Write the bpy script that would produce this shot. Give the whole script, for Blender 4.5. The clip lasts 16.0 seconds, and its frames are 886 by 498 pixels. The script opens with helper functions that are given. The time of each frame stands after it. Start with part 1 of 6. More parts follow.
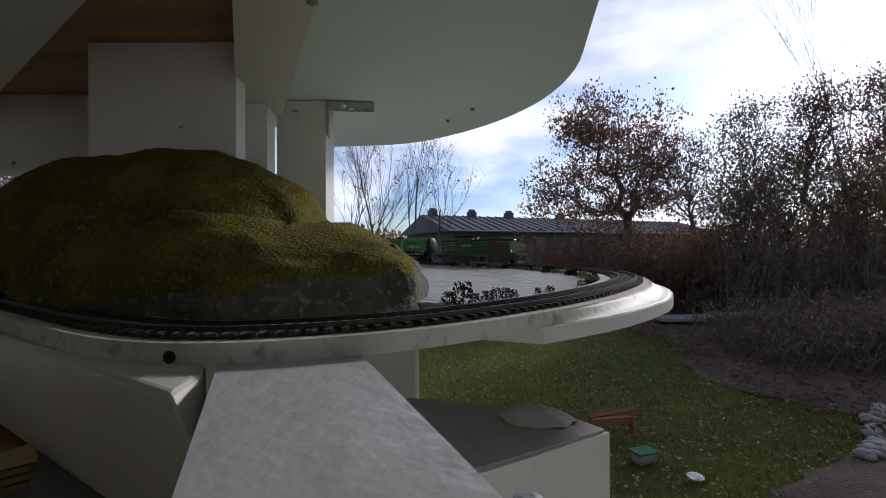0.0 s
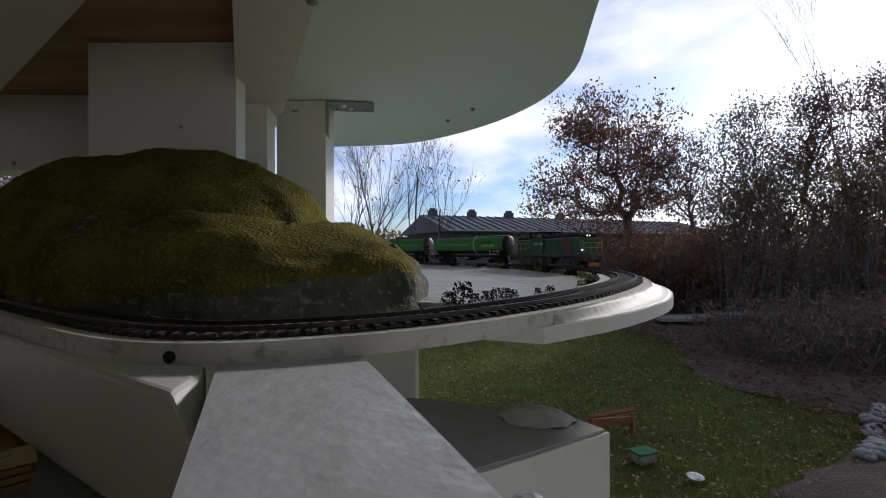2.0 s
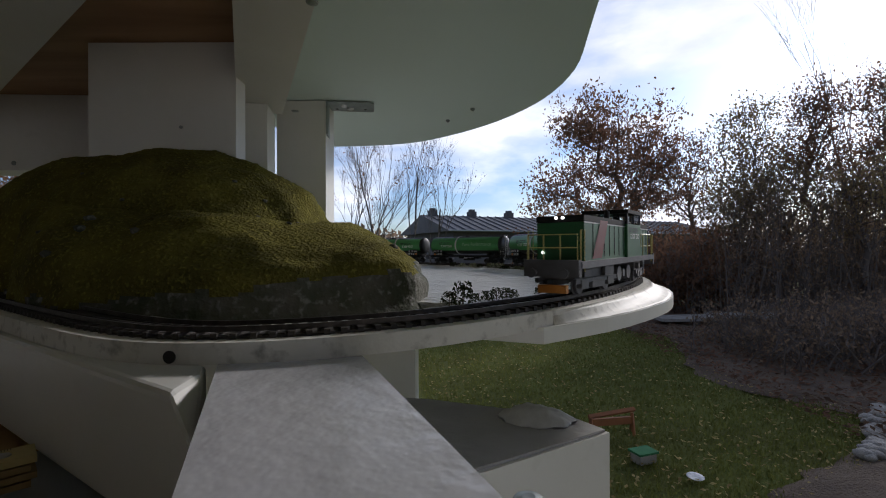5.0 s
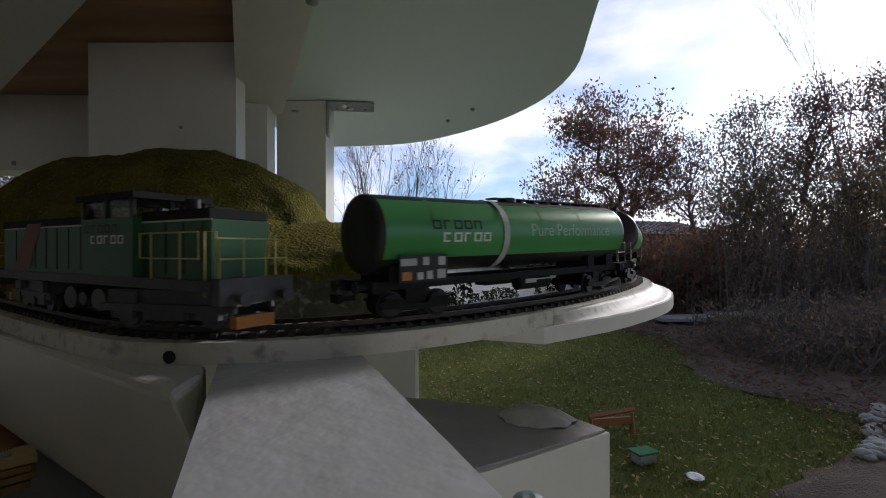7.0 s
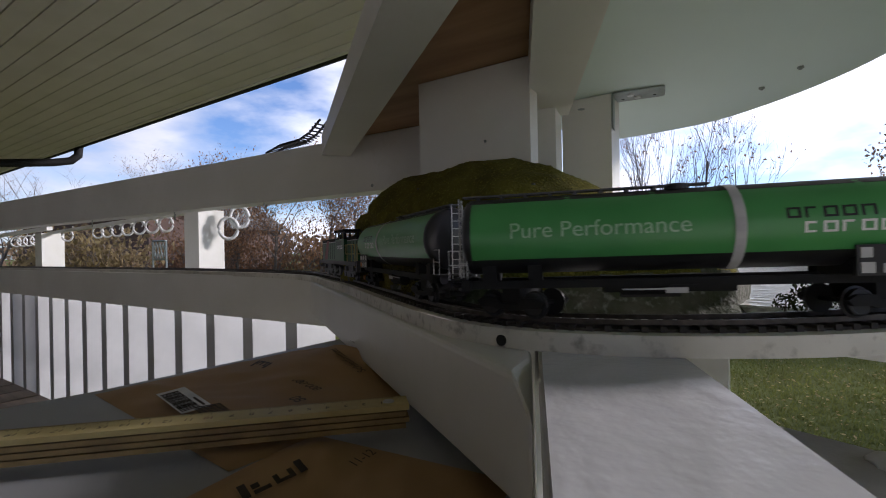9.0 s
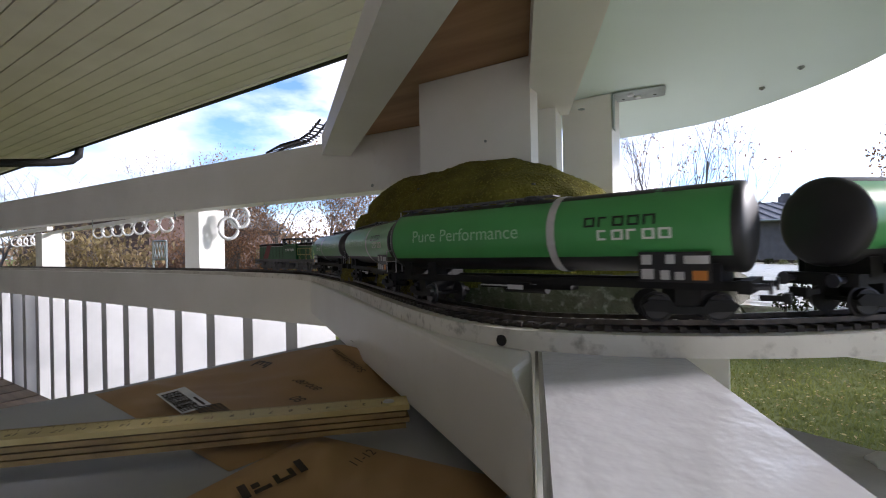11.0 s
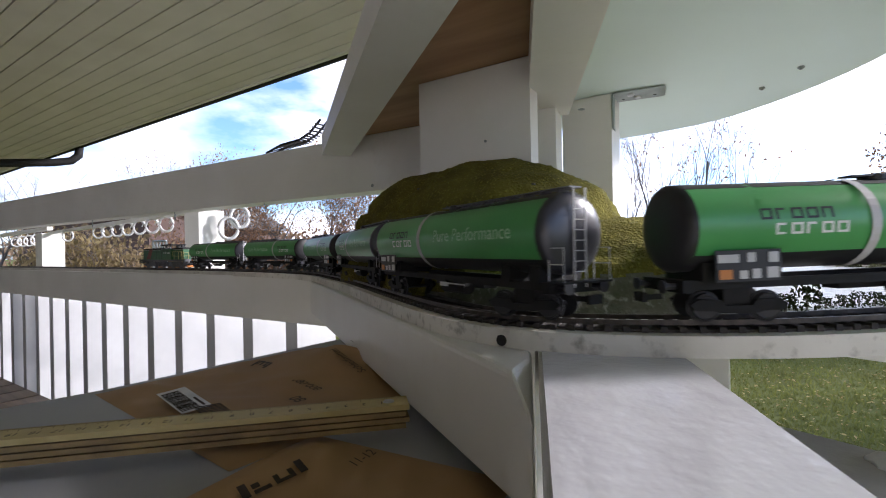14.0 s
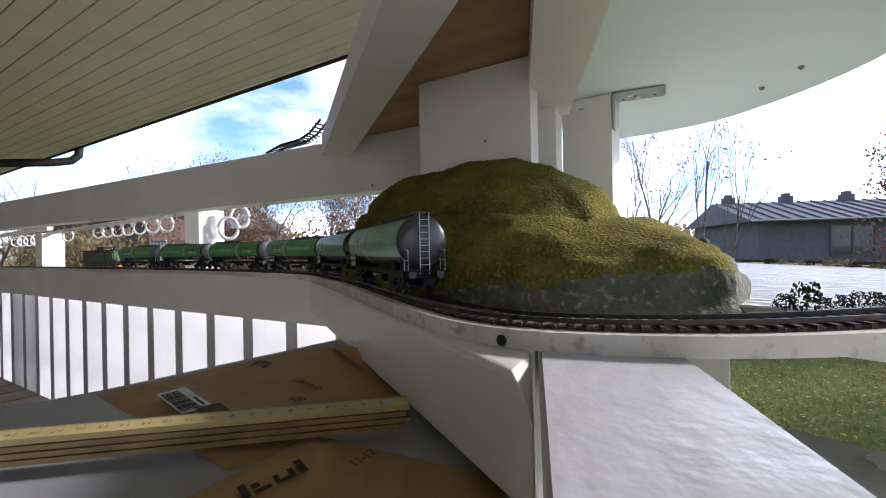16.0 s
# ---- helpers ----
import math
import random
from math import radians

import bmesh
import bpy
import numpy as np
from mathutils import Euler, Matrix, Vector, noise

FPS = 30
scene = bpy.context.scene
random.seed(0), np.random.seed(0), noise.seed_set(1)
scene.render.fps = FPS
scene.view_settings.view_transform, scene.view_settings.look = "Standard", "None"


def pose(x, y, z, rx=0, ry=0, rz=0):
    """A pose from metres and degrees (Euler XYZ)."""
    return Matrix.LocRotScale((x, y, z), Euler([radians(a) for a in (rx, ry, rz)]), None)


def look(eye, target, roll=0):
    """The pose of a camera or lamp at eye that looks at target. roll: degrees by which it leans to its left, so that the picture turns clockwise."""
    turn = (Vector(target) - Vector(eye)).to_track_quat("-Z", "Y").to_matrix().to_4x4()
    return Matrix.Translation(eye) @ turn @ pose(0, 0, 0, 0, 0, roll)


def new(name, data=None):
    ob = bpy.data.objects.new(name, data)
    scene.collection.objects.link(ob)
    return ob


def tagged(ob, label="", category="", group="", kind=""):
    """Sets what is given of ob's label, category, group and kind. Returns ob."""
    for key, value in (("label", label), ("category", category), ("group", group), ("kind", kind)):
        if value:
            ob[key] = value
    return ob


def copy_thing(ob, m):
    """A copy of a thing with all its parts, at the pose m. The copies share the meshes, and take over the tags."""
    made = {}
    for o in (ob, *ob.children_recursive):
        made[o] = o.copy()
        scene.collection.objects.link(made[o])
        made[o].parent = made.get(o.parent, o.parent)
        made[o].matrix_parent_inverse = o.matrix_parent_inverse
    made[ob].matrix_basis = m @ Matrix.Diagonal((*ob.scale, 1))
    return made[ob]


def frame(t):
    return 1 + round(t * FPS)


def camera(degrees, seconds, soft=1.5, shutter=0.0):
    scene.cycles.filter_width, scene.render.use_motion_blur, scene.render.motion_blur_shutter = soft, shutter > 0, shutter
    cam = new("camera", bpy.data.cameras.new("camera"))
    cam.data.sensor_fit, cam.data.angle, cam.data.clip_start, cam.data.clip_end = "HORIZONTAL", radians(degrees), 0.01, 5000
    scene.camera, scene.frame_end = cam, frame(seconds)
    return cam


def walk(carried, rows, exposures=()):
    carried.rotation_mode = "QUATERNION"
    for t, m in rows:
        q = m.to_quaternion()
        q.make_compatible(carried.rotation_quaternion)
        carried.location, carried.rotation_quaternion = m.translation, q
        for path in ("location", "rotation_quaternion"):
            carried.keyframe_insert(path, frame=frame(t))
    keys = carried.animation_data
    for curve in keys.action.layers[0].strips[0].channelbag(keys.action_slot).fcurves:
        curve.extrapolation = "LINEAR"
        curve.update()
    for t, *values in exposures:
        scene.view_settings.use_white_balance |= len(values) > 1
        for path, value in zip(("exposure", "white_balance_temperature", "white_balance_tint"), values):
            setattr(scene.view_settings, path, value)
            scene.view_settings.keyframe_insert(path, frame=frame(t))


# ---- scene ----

CZ = 1.60                      # height of the lens above the lawn
SEC = 16.0

# ---------------------------------------------------------------- camera
cam = camera(88.0, SEC, soft=1.05, shutter=0.25)
P1 = pose(0, 0, CZ, 90.0, 0.2, 0.0)
P2 = pose(-0.015, -0.009, CZ, 90.0, 1.1, 33.2)
walk(cam, [(0.0, P1), (4.0, P1), (8.0, P1), (8.1, pose(0, 0, CZ, 90, 0.2, 0.6)),
           (8.3, pose(-0.002, -0.001, CZ, 90, 0.3, 6.5)), (8.5, pose(-0.008, -0.004, CZ, 90, 0.6, 18.0)),
           (8.7, pose(-0.013, -0.007, CZ, 90, 0.9, 28.2)), (8.9, pose(-0.015, -0.009, CZ, 90, 1.1, 33.0)),
           (9.1, P2), (11.0, P2), (16.0, P2)],
     exposures=[(0.0, 0.60, 5950, 16), (8.1, 0.70, 5950, 16), (9.0, 1.30, 5950, 20), (10.5, 1.95, 5950, 20), (11.5, 2.22, 5850, 20), (14.5, 2.22, 5850, 20), (16.0, 2.18, 5850, 20)])

# ---------------------------------------------------------------- world and sun
SUN_AZ, SUN_EL = 45.0, 22.0     # degrees to the right of +y, and above the horizon
world = bpy.data.worlds.new("sky_world")
scene.world = world
world.use_nodes = True
wn, wl = world.node_tree.nodes, world.node_tree.links
wn.clear()
w_out = wn.new("ShaderNodeOutputWorld")
w_bg = wn.new("ShaderNodeBackground")
w_sky = wn.new("ShaderNodeTexSky")
w_sky.sky_type = "NISHITA"
w_sky.sun_disc = False
w_sky.sun_elevation = radians(SUN_EL)
w_sky.sun_rotation = radians(SUN_AZ)
w_co = wn.new("ShaderNodeTexCoord")
w_map = wn.new("ShaderNodeMapping")
w_map.inputs["Scale"].default_value = (1.0, 1.0, 2.6)
w_noise = wn.new("ShaderNodeTexNoise")
w_noise.inputs["Scale"].default_value = 2.6
w_noise.inputs["Detail"].default_value = 6.0
w_noise.inputs["Roughness"].default_value = 0.55
w_ramp = wn.new("ShaderNodeValToRGB")
w_ramp.color_ramp.elements[0].position = 0.40
w_ramp.color_ramp.elements[1].position = 0.60
w_mix = wn.new("ShaderNodeMixRGB")
w_noise2 = wn.new("ShaderNodeTexNoise")
w_noise2.inputs["Scale"].default_value, w_noise2.inputs["Detail"].default_value = 5.0, 5.0
w_ramp2 = wn.new("ShaderNodeValToRGB")
w_ramp2.color_ramp.elements[0].position, w_ramp2.color_ramp.elements[1].position = 0.36, 0.62
w_ramp2.color_ramp.elements[0].color, w_ramp2.color_ramp.elements[1].color = (0.70, 0.75, 0.82, 1), (1.0, 1.0, 1.0, 1)
w_gain = wn.new("ShaderNodeVectorMath")
w_gain.operation = "SCALE"
w_dot = wn.new("ShaderNodeVectorMath")      # clouds are brightest in the thin veil below the sun
w_dot.operation = "DOT_PRODUCT"
w_dot.inputs[1].default_value = (math.sin(radians(20.0)), math.cos(radians(20.0)), -0.85)
w_near = wn.new("ShaderNodeMapRange")
w_near.inputs["From Min"].default_value, w_near.inputs["From Max"].default_value = -0.4, 0.8
w_near.inputs["To Min"].default_value, w_near.inputs["To Max"].default_value = 2.4, 6.6
wl.new(w_co.outputs["Generated"], w_dot.inputs[0])
wl.new(w_dot.outputs["Value"], w_near.inputs["Value"])
wl.new(w_near.outputs["Result"], w_gain.inputs["Scale"])
wl.new(w_map.outputs["Vector"], w_noise2.inputs["Vector"])
wl.new(w_noise2.outputs["Fac"], w_ramp2.inputs["Fac"])
wl.new(w_ramp2.outputs["Color"], w_gain.inputs[0])
wl.new(w_gain.outputs["Vector"], w_mix.inputs["Color2"])
wl.new(w_co.outputs["Generated"], w_map.inputs["Vector"])
wl.new(w_map.outputs["Vector"], w_noise.inputs["Vector"])
wl.new(w_noise.outputs["Fac"], w_ramp.inputs["Fac"])
wl.new(w_ramp.outputs["Color"], w_mix.inputs["Fac"])
w_thin = wn.new("ShaderNodeVectorMath")      # the clear sky, seen through thin haze
w_thin.operation = "MULTIPLY"
w_thin.inputs[1].default_value = (0.40, 0.50, 0.66)
wl.new(w_sky.outputs["Color"], w_thin.inputs[0])
wl.new(w_thin.outputs["Vector"], w_mix.inputs["Color1"])
wl.new(w_mix.outputs["Color"], w_bg.inputs["Color"])
w_bg.inputs["Strength"].default_value = 0.12
wl.new(w_bg.outputs["Background"], w_out.inputs["Surface"])

sun_data = bpy.data.lights.new("sun", "SUN")
sun_data.energy, sun_data.angle, sun_data.color = 1.6, radians(8.0), (1.0, 0.93, 0.82)
sun = new("sun", sun_data)
_az, _el = radians(SUN_AZ), radians(SUN_EL)
_sd = Vector((math.sin(_az) * math.cos(_el), math.cos(_az) * math.cos(_el), math.sin(_el)))
sun.matrix_world = look(_sd * 40, (0, 0, 0))


# ---------------------------------------------------------------- materials
def mat(name, base, second=None, scale=20.0, rough=0.6, metal=0.0, bump=0.1, bump_scale=None, fine=None,
        spread=(0.35, 0.65), vary=0.0, coords="Object", stretch=(1, 1, 1), spec=0.5, coat=0.0, dist=0.002):
    """Two tones mixed by noise at one scale, a finer tone over them, relief from noise."""
    m = bpy.data.materials.new(name)
    m.use_nodes = True
    n, l = m.node_tree.nodes, m.node_tree.links
    b = n["Principled BSDF"]
    second = second or tuple(c * 0.75 for c in base)
    co = n.new("ShaderNodeTexCoord")
    mp = n.new("ShaderNodeMapping")
    mp.inputs["Scale"].default_value = stretch
    l.new(co.outputs[coords], mp.inputs["Vector"])
    t1 = n.new("ShaderNodeTexNoise")
    t1.inputs["Scale"].default_value, t1.inputs["Detail"].default_value = scale, 5
    r1 = n.new("ShaderNodeValToRGB")
    r1.color_ramp.elements[0].position, r1.color_ramp.elements[1].position = spread
    r1.color_ramp.elements[0].color, r1.color_ramp.elements[1].color = (*base, 1), (*second, 1)
    l.new(mp.outputs["Vector"], t1.inputs["Vector"])
    l.new(t1.outputs["Fac"], r1.inputs["Fac"])
    colour = r1.outputs["Color"]
    t2 = n.new("ShaderNodeTexNoise")
    t2.inputs["Scale"].default_value, t2.inputs["Detail"].default_value = bump_scale or scale * 9, 4
    l.new(mp.outputs["Vector"], t2.inputs["Vector"])
    if fine:
        r2 = n.new("ShaderNodeValToRGB")
        r2.color_ramp.elements[0].position, r2.color_ramp.elements[1].position = 0.55, 0.75
        l.new(t2.outputs["Fac"], r2.inputs["Fac"])
        mx = n.new("ShaderNodeMixRGB")
        mx.inputs["Color2"].default_value = (*fine, 1)
        l.new(r2.outputs["Color"], mx.inputs["Fac"])
        l.new(colour, mx.inputs["Color1"])
        colour = mx.outputs["Color"]
    if vary:
        info = n.new("ShaderNodeObjectInfo")
        geo = n.new("ShaderNodeNewGeometry")
        add = n.new("ShaderNodeMath")
        add.operation = "ADD"
        l.new(info.outputs["Random"], add.inputs[0])
        l.new(geo.outputs["Random Per Island"], add.inputs[1])
        mr = n.new("ShaderNodeMapRange")
        mr.inputs["From Max"].default_value = 2.0
        mr.inputs["To Min"].default_value, mr.inputs["To Max"].default_value = 1 - vary, 1 + vary
        l.new(add.outputs[0], mr.inputs["Value"])
        hsv = n.new("ShaderNodeHueSaturation")
        l.new(mr.outputs["Result"], hsv.inputs["Value"])
        l.new(colour, hsv.inputs["Color"])
        colour = hsv.outputs["Color"]
    l.new(colour, b.inputs["Base Color"])
    b.inputs["Roughness"].default_value, b.inputs["Metallic"].default_value = rough, metal
    b.inputs["Specular IOR Level"].default_value = spec
    b.inputs["Coat Weight"].default_value = coat
    if bump:
        bp = n.new("ShaderNodeBump")
        bp.inputs["Strength"].default_value = bump
        bp.inputs["Distance"].default_value = dist
        l.new(t2.outputs["Fac"], bp.inputs["Height"])
        l.new(bp.outputs["Normal"], b.inputs["Normal"])
    return m


M_WHITE = mat("white_paint", (0.74, 0.73, 0.69), (0.66, 0.65, 0.60), 6, 0.45, bump=0.25, bump_scale=70, dist=0.0012, fine=(0.69, 0.68, 0.63))
M_WHITE_GLOSS = mat("white_gloss_paint", (0.600, 0.600, 0.622), (0.520, 0.515, 0.540), 13, 0.24, bump=0.55, bump_scale=42, dist=0.0030, fine=(0.63, 0.625, 0.64), spread=(0.45, 0.80))
M_FASCIA = mat("worn_white_edge", (0.70, 0.68, 0.62), (0.52, 0.50, 0.44), 18, 0.6, bump=0.4, bump_scale=160, dist=0.001, fine=(0.33, 0.31, 0.27))
M_PALE = mat("pale_green_paint", (0.68, 0.79, 0.75), (0.63, 0.74, 0.70), 3, 0.5, bump=0.05, bump_scale=60)
M_PLY = mat("plywood", (0.42, 0.25, 0.13), (0.30, 0.16, 0.08), 5, 0.6, bump=0.1, stretch=(1, 8, 1), bump_scale=40)
M_GREY_TOP = mat("weathered_grey_board", (0.32, 0.31, 0.30), (0.44, 0.43, 0.42), 14, 0.7, bump=0.4, bump_scale=120)
M_BLACK = mat("black_plastic", (0.010, 0.010, 0.011), (0.016, 0.016, 0.016), 60, 0.75, bump=0.05, spec=0.25)
M_DARK = mat("dark_gap", (0.02, 0.018, 0.016), None, 50, 0.8, bump=0.1)
M_RAIL = mat("rail_steel", (0.10, 0.085, 0.075), (0.05, 0.045, 0.04), 150, 0.45, 0.7, bump=0.1)
M_SLEEPER = mat("sleeper_brown", (0.030, 0.024, 0.020), (0.05, 0.04, 0.034), 200, 0.75, bump=0.2, vary=0.3)
M_BALLAST = mat("dark_roadbed", (0.030, 0.026, 0.022), (0.055, 0.047, 0.040), 120, 0.9, bump=0.6, bump_scale=500, fine=(0.11, 0.10, 0.09), dist=0.001)
M_MOSS = mat("moss", (0.170, 0.150, 0.028), (0.095, 0.086, 0.020), 26, 0.95, bump=1.0, bump_scale=420, dist=0.004, fine=(0.30, 0.27, 0.055), spec=0.1)
M_ROCK = mat("grey_rock", (0.105, 0.100, 0.078), (0.048, 0.056, 0.030), 45, 0.9, bump=0.9, bump_scale=200, fine=(0.24, 0.23, 0.21), dist=0.003)
# near-white base carries the bright sky reflection of the pond
M_WATER = mat("pond_resin_sky_white", (0.80, 0.79, 0.76), (0.74, 0.73, 0.70), 20, 0.20, bump=1.0, bump_scale=110, stretch=(0.35, 1, 1), dist=0.016)
M_GREEN = mat("wagon_green", (0.070, 0.310, 0.090), (0.060, 0.280, 0.080), 30, 0.32, bump=0.0)
M_LOCO_GREEN = mat("loco_green", (0.016, 0.105, 0.034), (0.012, 0.085, 0.028), 40, 0.45, bump=0.0)
M_TANK_BLACK = mat("tank_black", (0.014, 0.014, 0.016), (0.022, 0.022, 0.024), 50, 0.50, bump=0.0, spec=0.4)
# tank black lifted to bluish grey, as if the sky shone on it
M_TANK_GREY = mat("tank_grey_with_sheen", (0.035, 0.035, 0.045), (0.028, 0.028, 0.034), 50, 0.3, bump=0.0)
M_SILVER = mat("bright_metal", (0.62, 0.62, 0.62), (0.5, 0.5, 0.5), 60, 0.3, 0.8, bump=0.05)
M_LGREY = mat("light_grey_paint", (0.52, 0.52, 0.52), (0.45, 0.45, 0.45), 60, 0.5, bump=0.0)
M_CHASSIS = mat("chassis_grey", (0.10, 0.10, 0.11), (0.07, 0.07, 0.075), 90, 0.6, bump=0.1)
M_WHITE_INK = mat("white_lettering", (0.72, 0.76, 0.72), (0.70, 0.74, 0.70), 40, 0.5, bump=0)
M_PALE_INK = mat("pale_green_lettering", (0.36, 0.58, 0.38), (0.34, 0.55, 0.36), 40, 0.5, bump=0)
M_YELLOW = mat("yellow_rail", (0.50, 0.44, 0.15), (0.44, 0.38, 0.13), 80, 0.5, bump=0)
M_RED = mat("red_stripe", (0.17, 0.022, 0.018), (0.14, 0.02, 0.016), 50, 0.5, bump=0)
M_ORANGE = mat("orange_plough", (0.58, 0.22, 0.03), (0.48, 0.17, 0.03), 60, 0.5, bump=0)
M_GLASS = mat("window_glass", (0.05, 0.06, 0.065), (0.04, 0.05, 0.055), 4, 0.05, bump=0, spec=0.8)
M_LAMP = bpy.data.materials.new("lit_headlamp")
M_LAMP.use_nodes = True
M_LAMP.node_tree.nodes["Principled BSDF"].inputs["Emission Color"].default_value = (1.0, 0.95, 0.85, 1)
M_LAMP.node_tree.nodes["Principled BSDF"].inputs["Emission Strength"].default_value = 2.0
M_GALV = mat("galvanised_steel", (0.36, 0.39, 0.38), (0.28, 0.31, 0.30), 60, 0.4, 0.8, bump=0.1)
M_GRASS = mat("lawn", (0.145, 0.158, 0.042), (0.118, 0.122, 0.036), 1.2, 0.95, bump=0.8, bump_scale=60, dist=0.03, fine=(0.095, 0.14, 0.03), spec=0.1)
M_BLADE = mat("grass_blades", (0.172, 0.188, 0.046), (0.140, 0.148, 0.040), 2, 0.8, bump=0, vary=0.4, spec=0.15)
M_SOIL = mat("garden_soil", (0.125, 0.098, 0.076), (0.18, 0.138, 0.10), 3, 0.95, bump=0.8, bump_scale=50, dist=0.03, fine=(0.12, 0.085, 0.05), spec=0.1)
M_BARK = mat("bark", (0.130, 0.108, 0.092), (0.17, 0.145, 0.125), 12, 0.9, bump=0.6, bump_scale=60, dist=0.01, spec=0.1)
M_BIRCH = mat("birch_bark", (0.20, 0.18, 0.16), (0.09, 0.08, 0.07), 6, 0.85, bump=0.3, spec=0.1)
M_OAK = mat("oak_leaf", (0.250, 0.135, 0.085), (0.185, 0.115, 0.072), 1.5, 0.8, bump=0, vary=0.5, spec=0.15)
M_OLIVE = mat("olive_leaf", (0.230, 0.180, 0.082), (0.205, 0.145, 0.085), 1.5, 0.8, bump=0, vary=0.5, spec=0.15)
M_RUST = mat("autumn_leaf", (0.30, 0.165, 0.080), (0.21, 0.125, 0.075), 1.5, 0.8, bump=0, vary=0.5, spec=0.15)
M_FALLEN = mat("fallen_leaf", (0.52, 0.43, 0.19), (0.36, 0.26, 0.11), 5, 0.8, bump=0, vary=0.5, spec=0.2)
M_HEDGE = mat("hedge_leaf", (0.230, 0.168, 0.115), (0.27, 0.190, 0.125), 1.0, 0.85, bump=0, vary=0.5, spec=0.1)
M_BUSH = mat("bush_dark_green", (0.020, 0.030, 0.010), (0.04, 0.05, 0.015), 200, 0.85, bump=0, vary=0.4, spec=0.15)
M_BRICK = mat("dark_brick_wall", (0.135, 0.130, 0.130), (0.105, 0.100, 0.100), 3, 0.85, bump=0.3, bump_scale=30)
M_ROOF = mat("grey_roof", (0.095, 0.095, 0.10), (0.075, 0.075, 0.08), 2, 0.6, bump=0.3, stretch=(8, 1, 1), bump_scale=12)
M_REDBRICK = mat("red_brick", (0.105, 0.062, 0.048), (0.08, 0.05, 0.04), 2, 0.85, bump=0.3, bump_scale=30)
M_SLAT = mat("aged_white_slat", (0.50, 0.51, 0.52), (0.42, 0.43, 0.44), 7, 0.6, bump=0.2, bump_scale=90, dist=0.001, vary=0.08)
M_SOFFIT = mat("soffit_board", (0.70, 0.66, 0.62), (0.64, 0.60, 0.56), 3, 0.55, bump=0.05, vary=0.04)
M_DECK = mat("deck_board", (0.26, 0.20, 0.15), (0.18, 0.14, 0.11), 4, 0.8, bump=0.3, stretch=(1, 10, 1), vary=0.15)
M_TABLE = mat("grey_table_top", (0.36, 0.37, 0.39), (0.32, 0.33, 0.35), 5, 0.5, bump=0.05)
M_KRAFT = mat("brown_kraft_paper", (0.40, 0.255, 0.125), (0.35, 0.215, 0.10), 9, 0.7, bump=0.25, bump_scale=40, dist=0.002)
M_INK = mat("dark_print", (0.05, 0.035, 0.03), None, 60, 0.7, bump=0)
M_LABEL = mat("white_label", (0.75, 0.75, 0.75), None, 60, 0.5, bump=0)
M_RULE = mat("yellow_folding_rule", (0.56, 0.46, 0.20), (0.48, 0.38, 0.16), 40, 0.5, bump=0.1)
M_RULE_EDGE = mat("rule_side_wood", (0.36, 0.26, 0.11), (0.22, 0.15, 0.07), 60, 0.6, bump=0.2)
M_STONE = mat("border_stone", (0.36, 0.34, 0.30), (0.25, 0.235, 0.205), 8, 0.85, bump=0.5, vary=0.3, dist=0.01)
M_PLASTER = mat("plaster_lump", (0.60, 0.59, 0.57), (0.48, 0.47, 0.45), 60, 0.8, bump=0.6, bump_scale=200)
M_WOODORANGE = mat("orange_wood", (0.34, 0.13, 0.045), (0.26, 0.10, 0.035), 8, 0.6, bump=0.2)
M_GREENPAINT = mat("green_painted_tin", (0.03, 0.17, 0.06), (0.025, 0.14, 0.05), 10, 0.9, bump=0.1)


def leafy(m, share=0.5):
    """Lets light through a thin leaf."""
    n, l = m.node_tree.nodes, m.node_tree.links
    b, out = n["Principled BSDF"], n["Material Output"]
    tr, mx = n.new("ShaderNodeBsdfTranslucent"), n.new("ShaderNodeMixShader")
    l.new(b.inputs["Base Color"].links[0].from_socket, tr.inputs["Color"])
    mx.inputs["Fac"].default_value = share
    l.new(b.outputs["BSDF"], mx.inputs[1])
    l.new(tr.outputs["BSDF"], mx.inputs[2])
    l.new(mx.outputs["Shader"], out.inputs["Surface"])


for _m in (M_OAK, M_OLIVE, M_RUST, M_HEDGE, M_FALLEN, M_BLADE):
    leafy(_m)
M_CLEAR = bpy.data.materials.new("clear_cab_glass")
M_CLEAR.use_nodes = True
for _k, _v in (("Base Color", (0.8, 0.86, 0.86, 1)), ("Roughness", 0.02), ("Transmission Weight", 1.0), ("IOR", 1.1)):
    M_CLEAR.node_tree.nodes["Principled BSDF"].inputs[_k].default_value = _v


# ---------------------------------------------------------------- builders
def bm_new():
    return bmesh.new()


def add_box(bm, x0, x1, y0, y1, z0, z1, m=None):
    vs = [bm.verts.new(p) for p in ((x0, y0, z0), (x1, y0, z0), (x1, y1, z0), (x0, y1, z0),
                                    (x0, y0, z1), (x1, y0, z1), (x1, y1, z1), (x0, y1, z1))]
    for f in ((0, 3, 2, 1), (4, 5, 6, 7), (0, 1, 5, 4), (1, 2, 6, 5), (2, 3, 7, 6), (3, 0, 4, 7)):
        bm.faces.new([vs[i] for i in f])
    if m is not None:
        for v in vs:
            v.co = m @ v.co
    return vs


def add_prism(bm, pts, z0, z1):
    """A plate with the outline pts between two heights."""
    lo = [bm.verts.new((x, y, z0)) for x, y in pts]
    hi = [bm.verts.new((x, y, z1)) for x, y in pts]
    n = len(pts)
    bm.faces.new(hi)
    bm.faces.new(lo[::-1])
    for i in range(n):
        j = (i + 1) % n
        bm.faces.new((lo[i], lo[j], hi[j], hi[i]))


